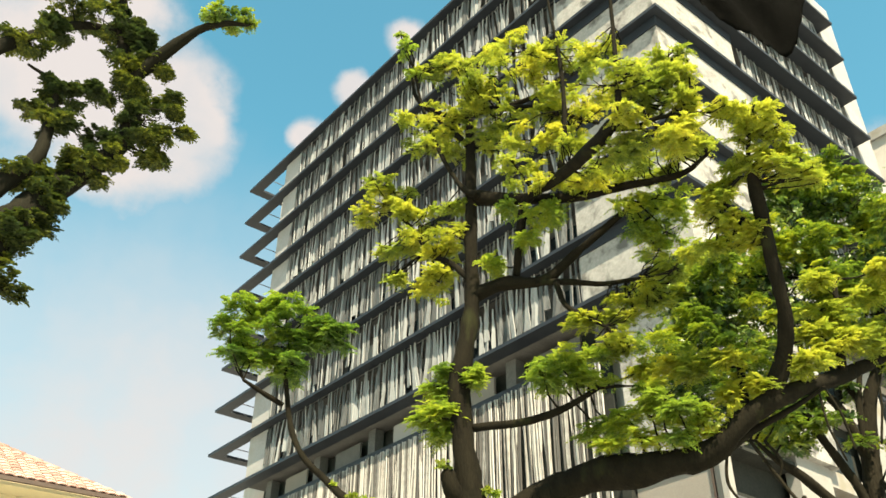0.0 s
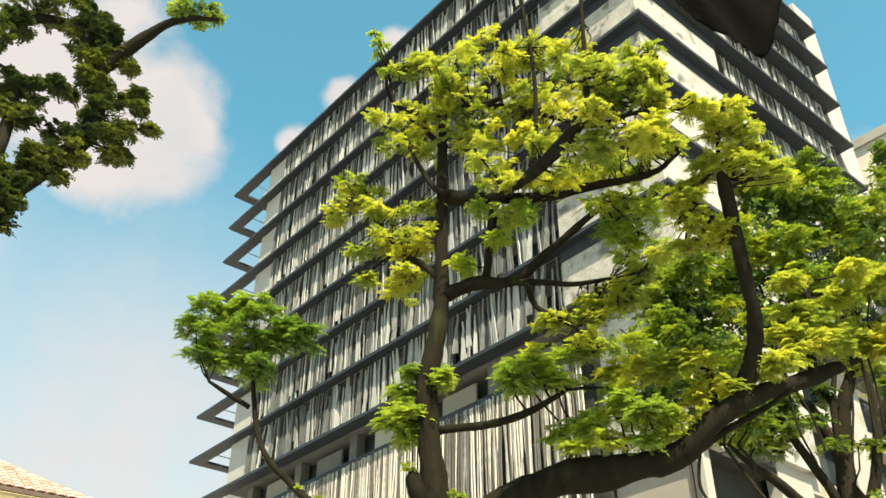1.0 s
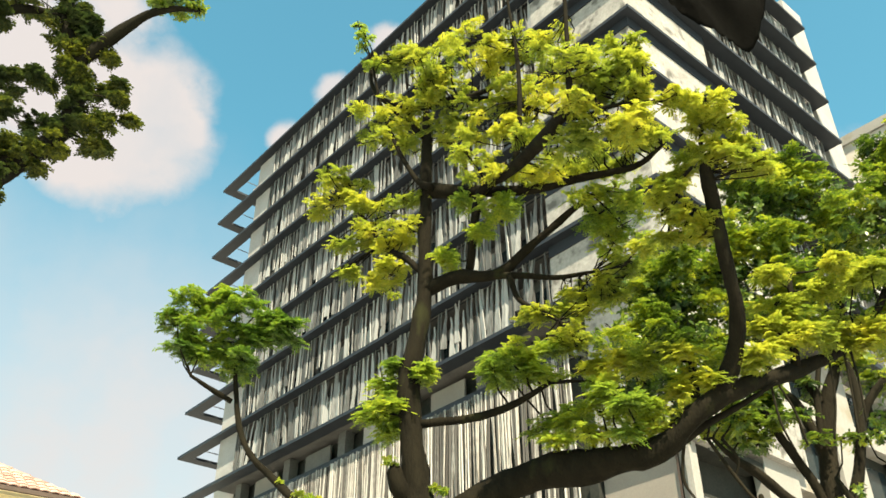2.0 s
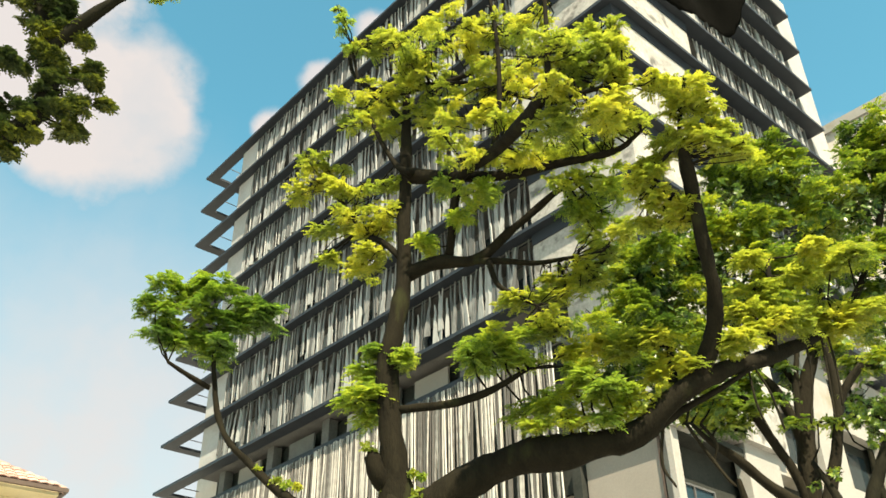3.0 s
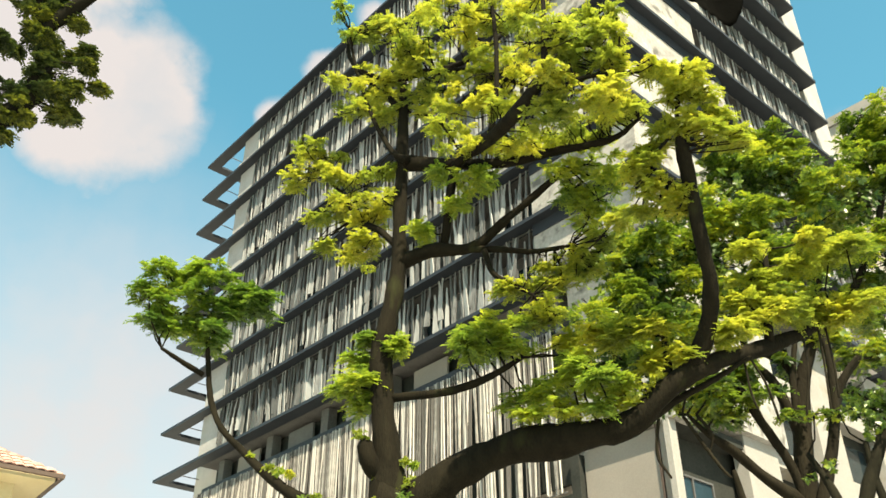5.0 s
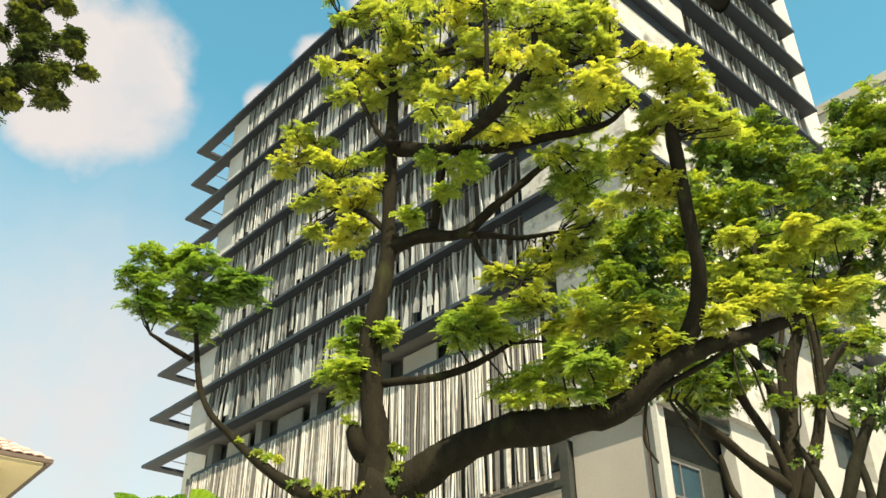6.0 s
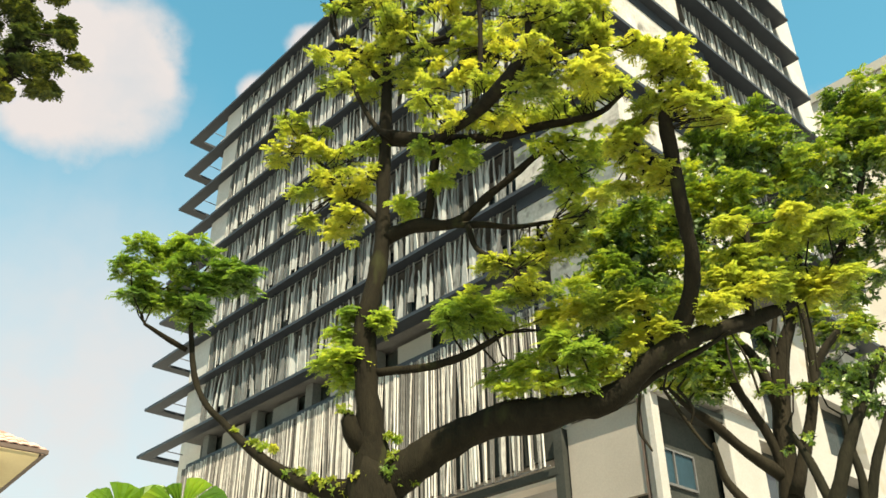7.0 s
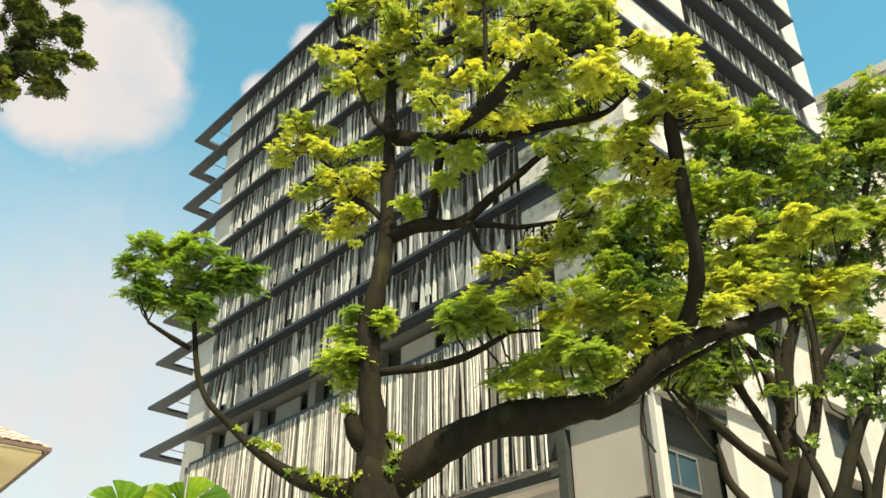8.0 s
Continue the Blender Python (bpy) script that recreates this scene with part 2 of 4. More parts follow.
def data_of(name, bm, mat, smooth=False):
    me = bpy.data.meshes.new(name)
    bm.to_mesh(me)
    bm.free()
    me.materials.append(mat)
    if smooth:
        me.polygons.foreach_set("use_smooth", [True] * len(me.polygons))
    return me


def part(name, bm, mat, parent, label="", smooth=False):
    ob = new(name, data_of(name, bm, mat, smooth))
    ob.parent = parent
    return tagged(ob, label)


def piece(name, me, parent, m):
    ob = new(name, me)
    ob.parent = parent
    ob.matrix_local = m
    return ob


def thing(name, m, label, category, group="", kind=""):
    ob = new(name)
    ob.matrix_world = m
    return tagged(ob, label, category, group, kind)


def block(name, dims, mat, parent, label="", bevel=0.0):
    bm = bmesh.new()
    box(bm, *dims, bevel)
    return part(name, bm, mat, parent, label)


# ---- ground ----
bm = bmesh.new()
bmesh.ops.create_grid(bm, x_segments=60, y_segments=60, size=2000)
ground = new("ground", data_of("ground", bm, M_GROUND))
tagged(ground, "worn grey paved ground reaching to the horizon", "ground", kind="structure")

# ---- the hotel block: x runs along the long front from its far end, y along the short front ----
LEN, DEP, STOREY, TOP = 43.6, 21.9, 3.5, 49.3
SET, LEDGE = 2.2, 0.85
FRONT = 0.56  # the long front's screens stand this far behind the ledge edge
hotel = thing("apartment_building", pose(-15.09, 63.73, 0, 0, 0, -52.85),
              "tall grey block with dark ledges and pale slatted screens", "building")
levels = [TOP - STOREY * k for k in range(9)]

# core walls, with the plant room that closes the top
block("wall", (SET, LEN - 4.2, SET, DEP - SET, 12.0, 20.9), M_CREAM, hotel, "cream rendered lower core wall")
core = block("wall", (SET, LEN - SET, SET, DEP - SET, 20.9, TOP - 0.2), M_CREAM, hotel, "cream rendered core wall")
block("podium", (SET, LEN - 3.2, 3.0, DEP - 1.6, 0, 12.0), M_WALL, hotel, "grey rendered podium")
block("roof", (SET - 0.3, LEN - SET + 0.3, SET - 0.3, DEP - SET + 0.3, TOP - 0.2, TOP + 0.1), M_WALL, hotel, "flat grey roof slab")
block("end_wall", (LEN - 8.0, LEN - 0.95, DEP + 0.02, DEP + 2.5, 12, TOP + 4.0), M_BLADE, hotel, "tall white blade wall")


def ring(z, thick):
    """A flat ledge frame that runs round all four fronts."""
    bm = bmesh.new()
    for x0, x1, y0, y1 in ((0, LEN, 0, LEDGE), (0, LEN, DEP - LEDGE, DEP), (0, LEDGE, LEDGE, DEP - LEDGE),
                           (LEN - LEDGE, LEN, LEDGE, DEP - LEDGE)):
        box(bm, x0, x1, y0, y1, z, z + thick)
    return bm


for z in levels:
    led = part("ledge", ring(z, 0.2), M_LEDGE, hotel, "dark bronze projecting ledge")
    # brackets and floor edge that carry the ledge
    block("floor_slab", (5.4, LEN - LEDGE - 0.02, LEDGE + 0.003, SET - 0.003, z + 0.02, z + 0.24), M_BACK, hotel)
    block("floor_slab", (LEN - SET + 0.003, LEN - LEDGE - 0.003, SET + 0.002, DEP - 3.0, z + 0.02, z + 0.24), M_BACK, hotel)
    bm = bmesh.new()
    for x in (2.6,):
        box(bm, x, x + 0.05, LEDGE, SET + 0.3, z + 0.06, z + 0.11)
    part("bracket", bm, M_RAIL, hotel, "thin dark steel bracket")
# the short stub of the lowest ledge at the far end
block("ledge", (0, 3.2, 0, 0.6, 17.8, 18.0), M_LEDGE, hotel, "short dark ledge stub")

# white corner bay between the ledges, with a dark beam under each ledge
rng = random.Random(5)
INSET = 0.5
for k, z in enumerate(levels):
    if k == 0:
        continue
    reach = 8.5 + rng.uniform(-1, 1)
    bm = bmesh.new()
    box(bm, 36.9, LEN - INSET, INSET, SET - 0.004, z + 0.2, z + STOREY - 0.6)
    box(bm, LEN - SET + 0.004, LEN - INSET, SET - 0.004, reach, z + 0.2, z + STOREY - 0.6)
    part("corner_wall", bm, M_WHITE, hotel, "white mottled corner wall panel")
    bm = bmesh.new()
    box(bm, 36.9, LEN - INSET + 0.06, INSET - 0.06, SET - 0.004, z + STOREY - 0.598, z + STOREY - 0.002)
    box(bm, LEN - SET + 0.004, LEN - INSET + 0.06, SET - 0.004, reach, z + STOREY - 0.598, z + STOREY - 0.002)
    part("corner_beam", bm, M_LEDGE, hotel, "dark beam below the ledge")
    # pale end panel beside the open frame of the ledges
    block("end_panel", (5.2 + rng.uniform(-0.2, 0.2), 7.75, FRONT + 0.1, FRONT + 0.25, z + 0.202, z + STOREY - 0.002), M_BLADE, hotel, "white end panel of the screen")
# corner bay carries on below the lowest ledge
bm = bmesh.new()
box(bm, 38.2, LEN - 0.9, 0.95, SET - 0.004, 13.8, levels[-1])
box(bm, LEN - SET + 0.004, LEN - 0.9, SET - 0.004, 9.0, 14.4, levels[-1])
part("corner_wall", bm, M_WHITE, hotel, "white mottled corner wall panel")


# windows in the core wall, seen between the slats
def window(x, z, along_x):
    bm = bmesh.new()
    w, h = 1.25, 1.15
    for a0, a1, z0, z1 in ((-w, w, -h, -h + 0.08), (-w, w, h - 0.08, h), (-w, -w + 0.08, -h + 0.08, h - 0.08),
                           (w - 0.08, w, -h + 0.08, h - 0.08), (-0.04, 0.04, -h + 0.08, h - 0.08)):
        box(bm, a0, a1, -0.06, 0.02, z0, z1)
    frame_of = part("window", bm, M_RAIL, hotel, "dark framed window")
    frame_of.matrix_local = pose(x, SET - 0.05, z) if along_x else pose(LEN - SET + 0.05, x, z, 0, 0, 90)
    for s in (-1, 1):
        b2 = bmesh.new()
        box(b2, s * 0.625 - 0.575, s * 0.625 + 0.575, -0.02, 0.0, -h + 0.08, h - 0.08)
        part("pane", b2, M_GLASS, frame_of)


for k in range(1, 9):
    zc = levels[k] + 1.75
    block("gallery_wall", (5.5, 36.9, SET - 0.02, SET - 0.004, levels[k] + 0.25, levels[k] + STOREY), M_BACK, hotel, "grey wall darkened for shade behind the screen")
    block("gallery_wall", (LEN - SET + 0.004, LEN - SET + 0.02, 9.6, DEP - SET, levels[k] + 0.25, levels[k] + STOREY), M_BACK, hotel, "grey wall darkened for shade behind the screen")
    for i in range(10):
        window(6.9 + 3.1 * i, zc, True)
    # drawn blinds and pale panels of uneven width behind the slats
    at = 5.7
    while at < 36.0:
        wide = rng.uniform(0.5, 1.9)
        if rng.random() < 0.42:
            low = levels[k] + rng.choice((0.3, 0.3, 1.0, 1.5))
            block("gallery_panel", (at, min(at + wide, 36.8), SET - 0.16, SET - 0.13, low, levels[k] + STOREY - rng.uniform(0.3, 0.6)), M_PANEL, hotel, "pale grey panel behind the slats")
        at += wide + rng.uniform(0.1, 0.5)
    for i in range(4):
        window(10.5 + 2.9 * i, zc, False)


# slatted screens: pale boards of uneven width, lean and length
def slat_mesh(seed, height, wide, top=0.3, n=5, sway=0.032, foot=1.6):
    r = random.Random(seed)
    bm = bmesh.new()
    rows = []
    for i in range(n + 1):
        f = i / n
        w = wide * (top + (foot - top) * f ** 0.8) * r.uniform(0.85, 1.15) / 2
        off = r.uniform(-sway, sway)
        z = -height * f
        rows.append([bm.verts.new((off + a * w, c * 0.03, z)) for a, c in ((-1, -1), (1, -1), (1, 1), (-1, 1))])
    for a, b in zip(rows, rows[1:]):
        for j in range(4):
            bm.faces.new((a[j], a[(j + 1) % 4], b[(j + 1) % 4], b[j]))
    bm.faces.new(rows[0])
    bm.faces.new(rows[-1][::-1])
    bmesh.ops.recalc_face_normals(bm, faces=bm.faces)
    return bm


SLATS = [data_of("slat", slat_mesh(s, 3.18, w), M_SLAT) for s, w in enumerate((0.13, 0.17, 0.20, 0.24, 0.15, 0.28))]
SLATS_SHORT = [data_of("slat", slat_mesh(20 + s, 2.3, w), M_SLAT) for s, w in enumerate((0.13, 0.16, 0.20))]
SLATS_LOW = [data_of("slat", slat_mesh(40 + s, h, w, 0.8, 7, 0.022, 1.05), M_SLAT_LOW)
             for s, (w, h) in enumerate(((0.05, 7.1), (0.07, 7.12), (0.09, 7.15), (0.08, 7.0), (0.12, 7.1), (0.06, 7.08), (0.10, 6.9), (0.07, 7.15)))]


def screen(along_x, start, end, z, seed, meshes, short, height, step, lean):
    """A screen of slats between two rails; slats are pieces of the screen."""
    r = random.Random(seed)
    bm = bmesh.new()
    for zr in (z + 0.06, z + height - 0.1):
        box(bm, start, end, 0.03, 0.09, zr, zr + 0.05)
    scr = part("slat_screen", bm, M_RAIL, hotel, "screen of uneven pale upright slats")
    scr.matrix_local = pose(0, FRONT if z > 20 else LEDGE - 0.02, 0) if along_x else pose(LEN - LEDGE + 0.02, 0, 0, 0, 0, 90)
    x = start + 0.1
    while x < end - 0.1:
        use = short if short and r.random() < 0.3 else meshes
        me = r.choice(use)
        piece("slat", me, scr, pose(x, r.choice((-0.035, 0.0, 0.0)), z + height - (r.uniform(-0.02, 0.10) if use is meshes else r.uniform(0.0, 0.8)),
                                    0, r.gauss(0, lean), r.uniform(-25, 25)))
        x += r.uniform(step * 0.55, step * 1.5)
    return scr


# ---- lower part: open gallery under the last ledge, tall cream screen, podium ----
block("gallery_beam", (6.0, 37.2, 0.9, 1.15, 19.25, 19.62), M_LEDGE, hotel, "dark gallery beam")
block("gallery_floor", (5.4, 37.4, 1.16, SET - 0.004, 19.3, 19.5), M_WALL, hotel)
for i in range(6):
    x = 7.2 + 5.9 * i
    block("gallery_post", (x, x + 0.7, 1.3, 1.9, 19.5, 21.3), M_BACK, hotel, "grey gallery post darkened for shade")
for i in range(5):
    x = 9.4 + 5.9 * i
    block("gallery_panel", (x, x + 2.6, 1.5, 1.62, 19.5, 21.0), M_BEIGE if i % 3 == 0 else M_WALL if i % 3 == 2 else M_BACK, hotel, "gallery panel of uneven tone")
block("gallery_back", (5.4, 37.4, SET - 0.1, SET - 0.005, 19.5, 21.3), M_DARK, hotel, "gallery recess coloured dark for shade")
block("backing_wall", (5.5, 37.4, 1.25, 1.45, 12.6, 19.24), M_DARK, hotel, "wall behind the tall screen coloured dark for shade")
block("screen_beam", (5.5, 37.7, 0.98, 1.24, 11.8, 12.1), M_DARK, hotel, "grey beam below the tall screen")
block("beige_panel", (38.1, 41.55, 1.25, 1.45, 10.3, 13.7), M_BEIGE, hotel, "large plain beige wall panel")
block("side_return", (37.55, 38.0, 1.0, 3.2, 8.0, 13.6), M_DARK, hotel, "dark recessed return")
block("downpipe", (41.62, 41.72, 1.15, 1.25, 4.0, 13.9), M_GUTTER, hotel, "brown downpipe")
block("pilaster", (41.74, 42.1, 1.2, 1.6, 0, 13.9), M_BEIGE, hotel, "beige corner pilaster")

# white frame of the lower short front: columns, floor bands, dark recesses, a blue window
XF = LEN - 1.2
for y0, y1 in ((0.95, 1.4), (6.0, 8.5), (12.75, 15.1), (19.2, 21.6)):
    block("column", (XF - (0.6 if y0 > 2 else 0.28), XF, y0, y1, 0, 20.9 if y0 > 2 else 14.2), M_COLUMN, hotel, "broad white painted column", 0.02)
for z0 in (13.7, 9.9, 17.4):
    for y0, y1 in ((8.5, 12.75), (15.1, 19.2)):
        block("floor_band", (XF - 0.90, XF - 0.1, y0 + 0.002, y1 - 0.002, z0, z0 + 0.75), M_COLUMN, hotel, "white floor band")
block("recess_wall", (XF - 1.6, XF - 0.92, 1.65, 21.6, 0, 20.8), M_DARK, hotel, "recess wall coloured dark for shade")
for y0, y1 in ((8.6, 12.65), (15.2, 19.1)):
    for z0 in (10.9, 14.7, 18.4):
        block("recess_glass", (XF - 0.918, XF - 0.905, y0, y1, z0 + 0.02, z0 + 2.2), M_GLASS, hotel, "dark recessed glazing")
block("recess_soffit", (XF - 0.9, XF - 0.05, 1.55, 5.95, 13.75, 14.1), M_DARK, hotel, "recess soffit coloured dark for shade")
bm = bmesh.new()
for y0, y1, z0, z1 in ((1.9, 4.6, 10.85, 10.95), (1.9, 4.6, 12.2, 12.28), (1.9, 1.98, 10.95, 12.2), (3.2, 3.28, 10.95, 12.2), (4.52, 4.6, 10.95, 12.2)):
    box(bm, XF - 0.915, XF - 0.82, y0, y1, z0, z1)
blue = part("window", bm, M_RAIL, hotel, "dark framed blue window")
for y0, y1 in ((1.98, 3.2), (3.28, 4.52)):
    block("pane", (XF - 0.90, XF - 0.885, y0, y1, 10.95, 12.2), M_BLUE, blue, "blue tinted pane")

# ---- cream block behind, glimpsed through the leaves ----
annex = thing("apartment_building", hotel.matrix_world @ pose(37.0, 33.0, 0), "plain cream block half hidden by trees", "building")
block("wall", (0, 9.0, 0, 26.0, 0, 47.0), M_CREAM, annex, "cream rendered wall")
block("parapet", (-0.25, 9.25, -0.25, 26.25, 47.0, 47.8), M_COLUMN, annex, "pale roof parapet")
for k in range(10):
    z = 4.0 + 4.0 * k
    block("floor_band", (9.002, 9.3, -0.1, 26.1, z, z + 0.45), M_COLUMN, annex, "pale floor band")
    for i in range(6):
        block("window", (9.003, 9.05, 1.6 + 4.1 * i, 3.9 + 4.1 * i, z + 1.2, z + 3.0), M_GLASS, annex, "dark glazed window")

# ---- trees ----
def smooth_path(pts, per):
    """Points along a smooth curve through the given ones, with radius."""
    p = [Vector(q) for q in pts]
    p = [p[0] * 2 - p[1]] + p + [p[-1] * 2 - p[-2]]
    out = []
    for i in range(1, len(p) - 2):
        a, b, c, d = p[i - 1:i + 3]
        for k in range(per):
            t = k / per
            out.append(0.5 * ((2 * b) + (c - a) * t + (2 * a - 5 * b + 4 * c - d) * t * t + (3 * b - a - 3 * c + d) * t ** 3))
    out.append(p[-2])
    return out


def limb(tree, name, *pts, mat=None, label=""):
    """A tapered, knotty limb through the given centres (x, y, z, radius)."""
    path = smooth_path([Vector(q).to_4d() if len(q) == 3 else Vector(q) for q in pts], 5)
    tree_paths.setdefault(tree.name, []).extend(tuple(q[:3]) for q in path if q[2] > 4.0)
    bm = bmesh.new()
    rings = []
    sides = 10 if max(q[3] for q in pts) > 0.06 else 6
    back = Vector((0.3, 1, 0.1)).normalized()
    for i, q in enumerate(path):
        c, rad = Vector(q[:3]), max(q[3], 0.006)
        a = Vector(path[min(i + 1, len(path) - 1)][:3]) - Vector(path[max(i - 1, 0)][:3])
        a.normalize()
        side = a.cross(back)
        if side.length < 0.2:
            side = a.cross(Vector((1, 0, 0)))
        side.normalize()
        up = side.cross(a)
        ring_v = []
        for j in range(sides):
            th = 2 * math.pi * j / sides
            dirn = side * math.cos(th) + up * math.sin(th)
            bulge = 1 + 0.24 * noise.noise(c * 1.7 + dirn * 0.8) + 0.18 * noise.noise(c * 5 + dirn * 2)
            ring_v.append(bm.verts.new(c + dirn * rad * bulge))
        rings.append(ring_v)
    for lo, hi in zip(rings, rings[1:]):
        for j in range(sides):
            bm.faces.new((lo[j], lo[(j + 1) % sides], hi[(j + 1) % sides], hi[j]))
    tip = Vector(path[-1][:3]) + a * max(path[-1][3], 0.006) * 0.7
    knob = [bm.verts.new(tip + (v.co - Vector(path[-1][:3])) * (0.35 + 0.2 * (j % 3))) for j, v in enumerate(rings[-1])]
    for j in range(sides):
        bm.faces.new((rings[-1][j], rings[-1][(j + 1) % sides], knob[(j + 1) % sides], knob[j]))
    bm.faces.new(rings[0])
    bm.faces.new(knob)
    bmesh.ops.recalc_face_normals(bm, faces=bm.faces)
    return part(name, bm, mat or tree_bark[tree.name], tree, label, True)


tree_bark = {}
tree_paths = {}


def mesh_of_quads(name, quads, mat, parent, label=""):
    """One mesh of free four-cornered blades from an (n, 4, 3) array."""
    n = len(quads)
    me = bpy.data.meshes.new(name)
    me.vertices.add(4 * n)
    me.vertices.foreach_set("co", quads.reshape(-1).astype(np.float32))
    me.loops.add(4 * n)
    me.loops.foreach_set("vertex_index", np.arange(4 * n, dtype=np.int32))
    me.polygons.add(n)
    me.polygons.foreach_set("loop_start", np.arange(0, 4 * n, 4, dtype=np.int32))
    me.update(calc_edges=True)
    me.materials.append(mat)
    ob = new(name, me)
    ob.parent = parent
    return tagged(ob, label)


def unit(v):
    return v / np.maximum(np.linalg.norm(v, axis=-1, keepdims=True), 1e-9)


def blades(base, along, across, length, width):
    """Pointed blades: base, flank, tip, flank."""
    length, width = np.asarray(length)[:, None], np.asarray(width)[:, None]
    sag = np.array([0, 0, -1.0]) * length * 0.12
    mid = base + along * length * 0.5
    return np.stack([base, mid + across * width, base + along * length + sag, mid - across * width], axis=1)


def tufts(g, clumps, per_area, flat_z):
    """Uneven tuft centres inside each clump, with the clump's outward direction."""
    for x, y, z, rad in clumps:
        n = max(3, int(per_area * rad * rad))
        v = unit(g.normal(size=(n, 3)))
        p = v * rad * (g.uniform(0.05, 1.0, (n, 1)) ** 0.5) * np.array([1, 1, flat_z]) * g.uniform(0.7, 1.2, (n, 1))
        yield p + np.array([x, y, z]), v


def sprays(clumps, per_area, fronds, size, pairs, leaf, seed, flat_z=0.6, slim=0.27):
    """Feathery fronds spreading from tufts: each a drooping stalk with two rows of leaflets."""
    g = np.random.default_rng(seed)
    out = []
    for centres, v in tufts(g, clumps, per_area, flat_z):
        n = len(centres) * fronds
        p = np.repeat(centres, fronds, axis=0) + g.normal(scale=0.03, size=(n, 3))
        th = g.uniform(0, 2 * math.pi, n)
        ax = np.stack([np.cos(th), np.sin(th), g.normal(0.12, 0.22, n)], axis=1) + 0.5 * np.repeat(v, fronds, axis=0) * np.array([1, 1, 0.4])
        ax = unit(ax)
        side = unit(np.cross(ax, np.array([0, 0, 1.0]) + g.normal(scale=0.22, size=(n, 3))))
        ln = size * g.uniform(0.55, 1.25, n)
        for i in range(pairs):
            f = (i + 0.5) / pairs
            stalk = p + ax * (ln * f)[:, None] + np.array([0, 0, -1.0]) * (ln * 0.34 * f * f)[:, None]
            taper = 1.0 - 0.5 * abs(f - 0.4)
            for s in (-1, 1):
                al = unit(side * s + ax * 0.5 + g.normal(scale=0.16, size=(n, 3)) + np.array([0, 0, -0.2]))
                ac = unit(ax - al * np.sum(ax * al, axis=1, keepdims=True))
                lf = leaf * taper * g.uniform(0.8, 1.2, n)
                out.append(blades(stalk, al, ac, lf, lf * slim))
    return np.concatenate(out)


def whorls(clumps, per_area, leaf, seed, count=7, flat_z=0.8, slim=0.28):
    """Broad leaves in rosettes at the twig ends, gathered in clumps."""
    g = np.random.default_rng(seed)
    out = []
    for p, v in tufts(g, clumps, per_area, flat_z):
        n = len(p)
        ax = unit(v + g.normal(scale=0.6, size=(n, 3)) + np.array([0, 0, 0.3]))
        s1 = unit(np.cross(ax, g.normal(size=(n, 3))))
        s2 = np.cross(ax, s1)
        for i in range(count):
            th = 2 * math.pi * i / count + g.uniform(-0.4, 0.4, (n, 1))
            al = unit(s1 * np.cos(th) + s2 * np.sin(th) + ax * g.uniform(-0.1, 0.6, (n, 1)) + np.array([0, 0, -0.25]))
            ac = unit(np.cross(al, ax + g.normal(scale=0.3, size=(n, 3))))
            lf = leaf * g.uniform(0.6, 1.25, n)
            out.append(blades(p, al, ac, lf, lf * slim))
    return np.concatenate(out)


def spread(clumps, seed, share=0.45, reach=1.2):
    """Smaller airy clumps about each clump, to break the outline."""
    g = random.Random(seed)
    out = []
    for x, y, z, rad in clumps:
        for k in range(5):
            a, far = g.uniform(0, 2 * math.pi), rad * reach * g.uniform(0.7, 1.5)
            out.append((x + far * math.cos(a), y + far * math.sin(a), z + rad * g.uniform(-0.7, 0.7), rad * share * g.uniform(0.7, 1.2)))
    return out


def twigs(tree, clumps, seed, mat, thick=0.011, most=9.0):
    """Thin bent branchlets from the nearest limb into each clump, forking into finer ones; past counting, so one mesh."""
    g = random.Random(seed)
    paths = np.array(tree_paths[tree.name])
    quads = []

    def rod(a, b, r0, r1):
        a, b = np.array(a), np.array(b)
        ax = unit((b - a)[None])[0]
        u = unit(np.cross(ax, [0.3, 0.9, 0.31])[None])[0]
        w = np.cross(ax, u)
        for i in range(4):
            c0, c1 = math.pi / 2 * i, math.pi / 2 * (i + 1)
            d0, d1 = u * math.cos(c0) + w * math.sin(c0), u * math.cos(c1) + w * math.sin(c1)
            quads.append([a + d0 * r0, a + d1 * r0, b + d1 * r1, b + d0 * r1])

    for x, y, z, rad in clumps:
        c = np.array((x, y, z))
        d = np.linalg.norm(paths - c, axis=1)
        if d.min() > most:
            continue
        root = paths[int(np.argmin(d))]
        mid = (root + c) / 2 + np.array([g.uniform(-1, 1), g.uniform(-1, 1), g.uniform(-0.6, 0.2)]) * 0.18 * d.min()
        rod(root, mid, thick * 1.5, thick * 1.2)
        rod(mid, c, thick * 1.2, thick)
        for k in range(6):
            a = g.uniform(0, 2 * math.pi)
            e = c + np.array([math.cos(a), math.sin(a), g.uniform(-0.35, 0.55)]) * rad * g.uniform(0.6, 1.1)
            m = (c + e) / 2 + np.array([g.uniform(-1, 1), g.uniform(-1, 1), g.uniform(-1, 1)]) * rad * 0.14
            rod(c, m, thick * 0.8, thick * 0.55)
            rod(m, e, thick * 0.55, thick * 0.3)
            for q in range(2):
                t2 = m + (e - m) * g.uniform(0.2, 0.6)
                rod(t2, t2 + np.array([g.uniform(-1, 1), g.uniform(-1, 1), g.uniform(-0.3, 0.8)]) * rad * 0.35, thick * 0.4, thick * 0.2)
    ob = mesh_of_quads("branchlet", np.array(quads), mat, tree, "fine dark twigs")
    return tagged(ob, kind="stuff")


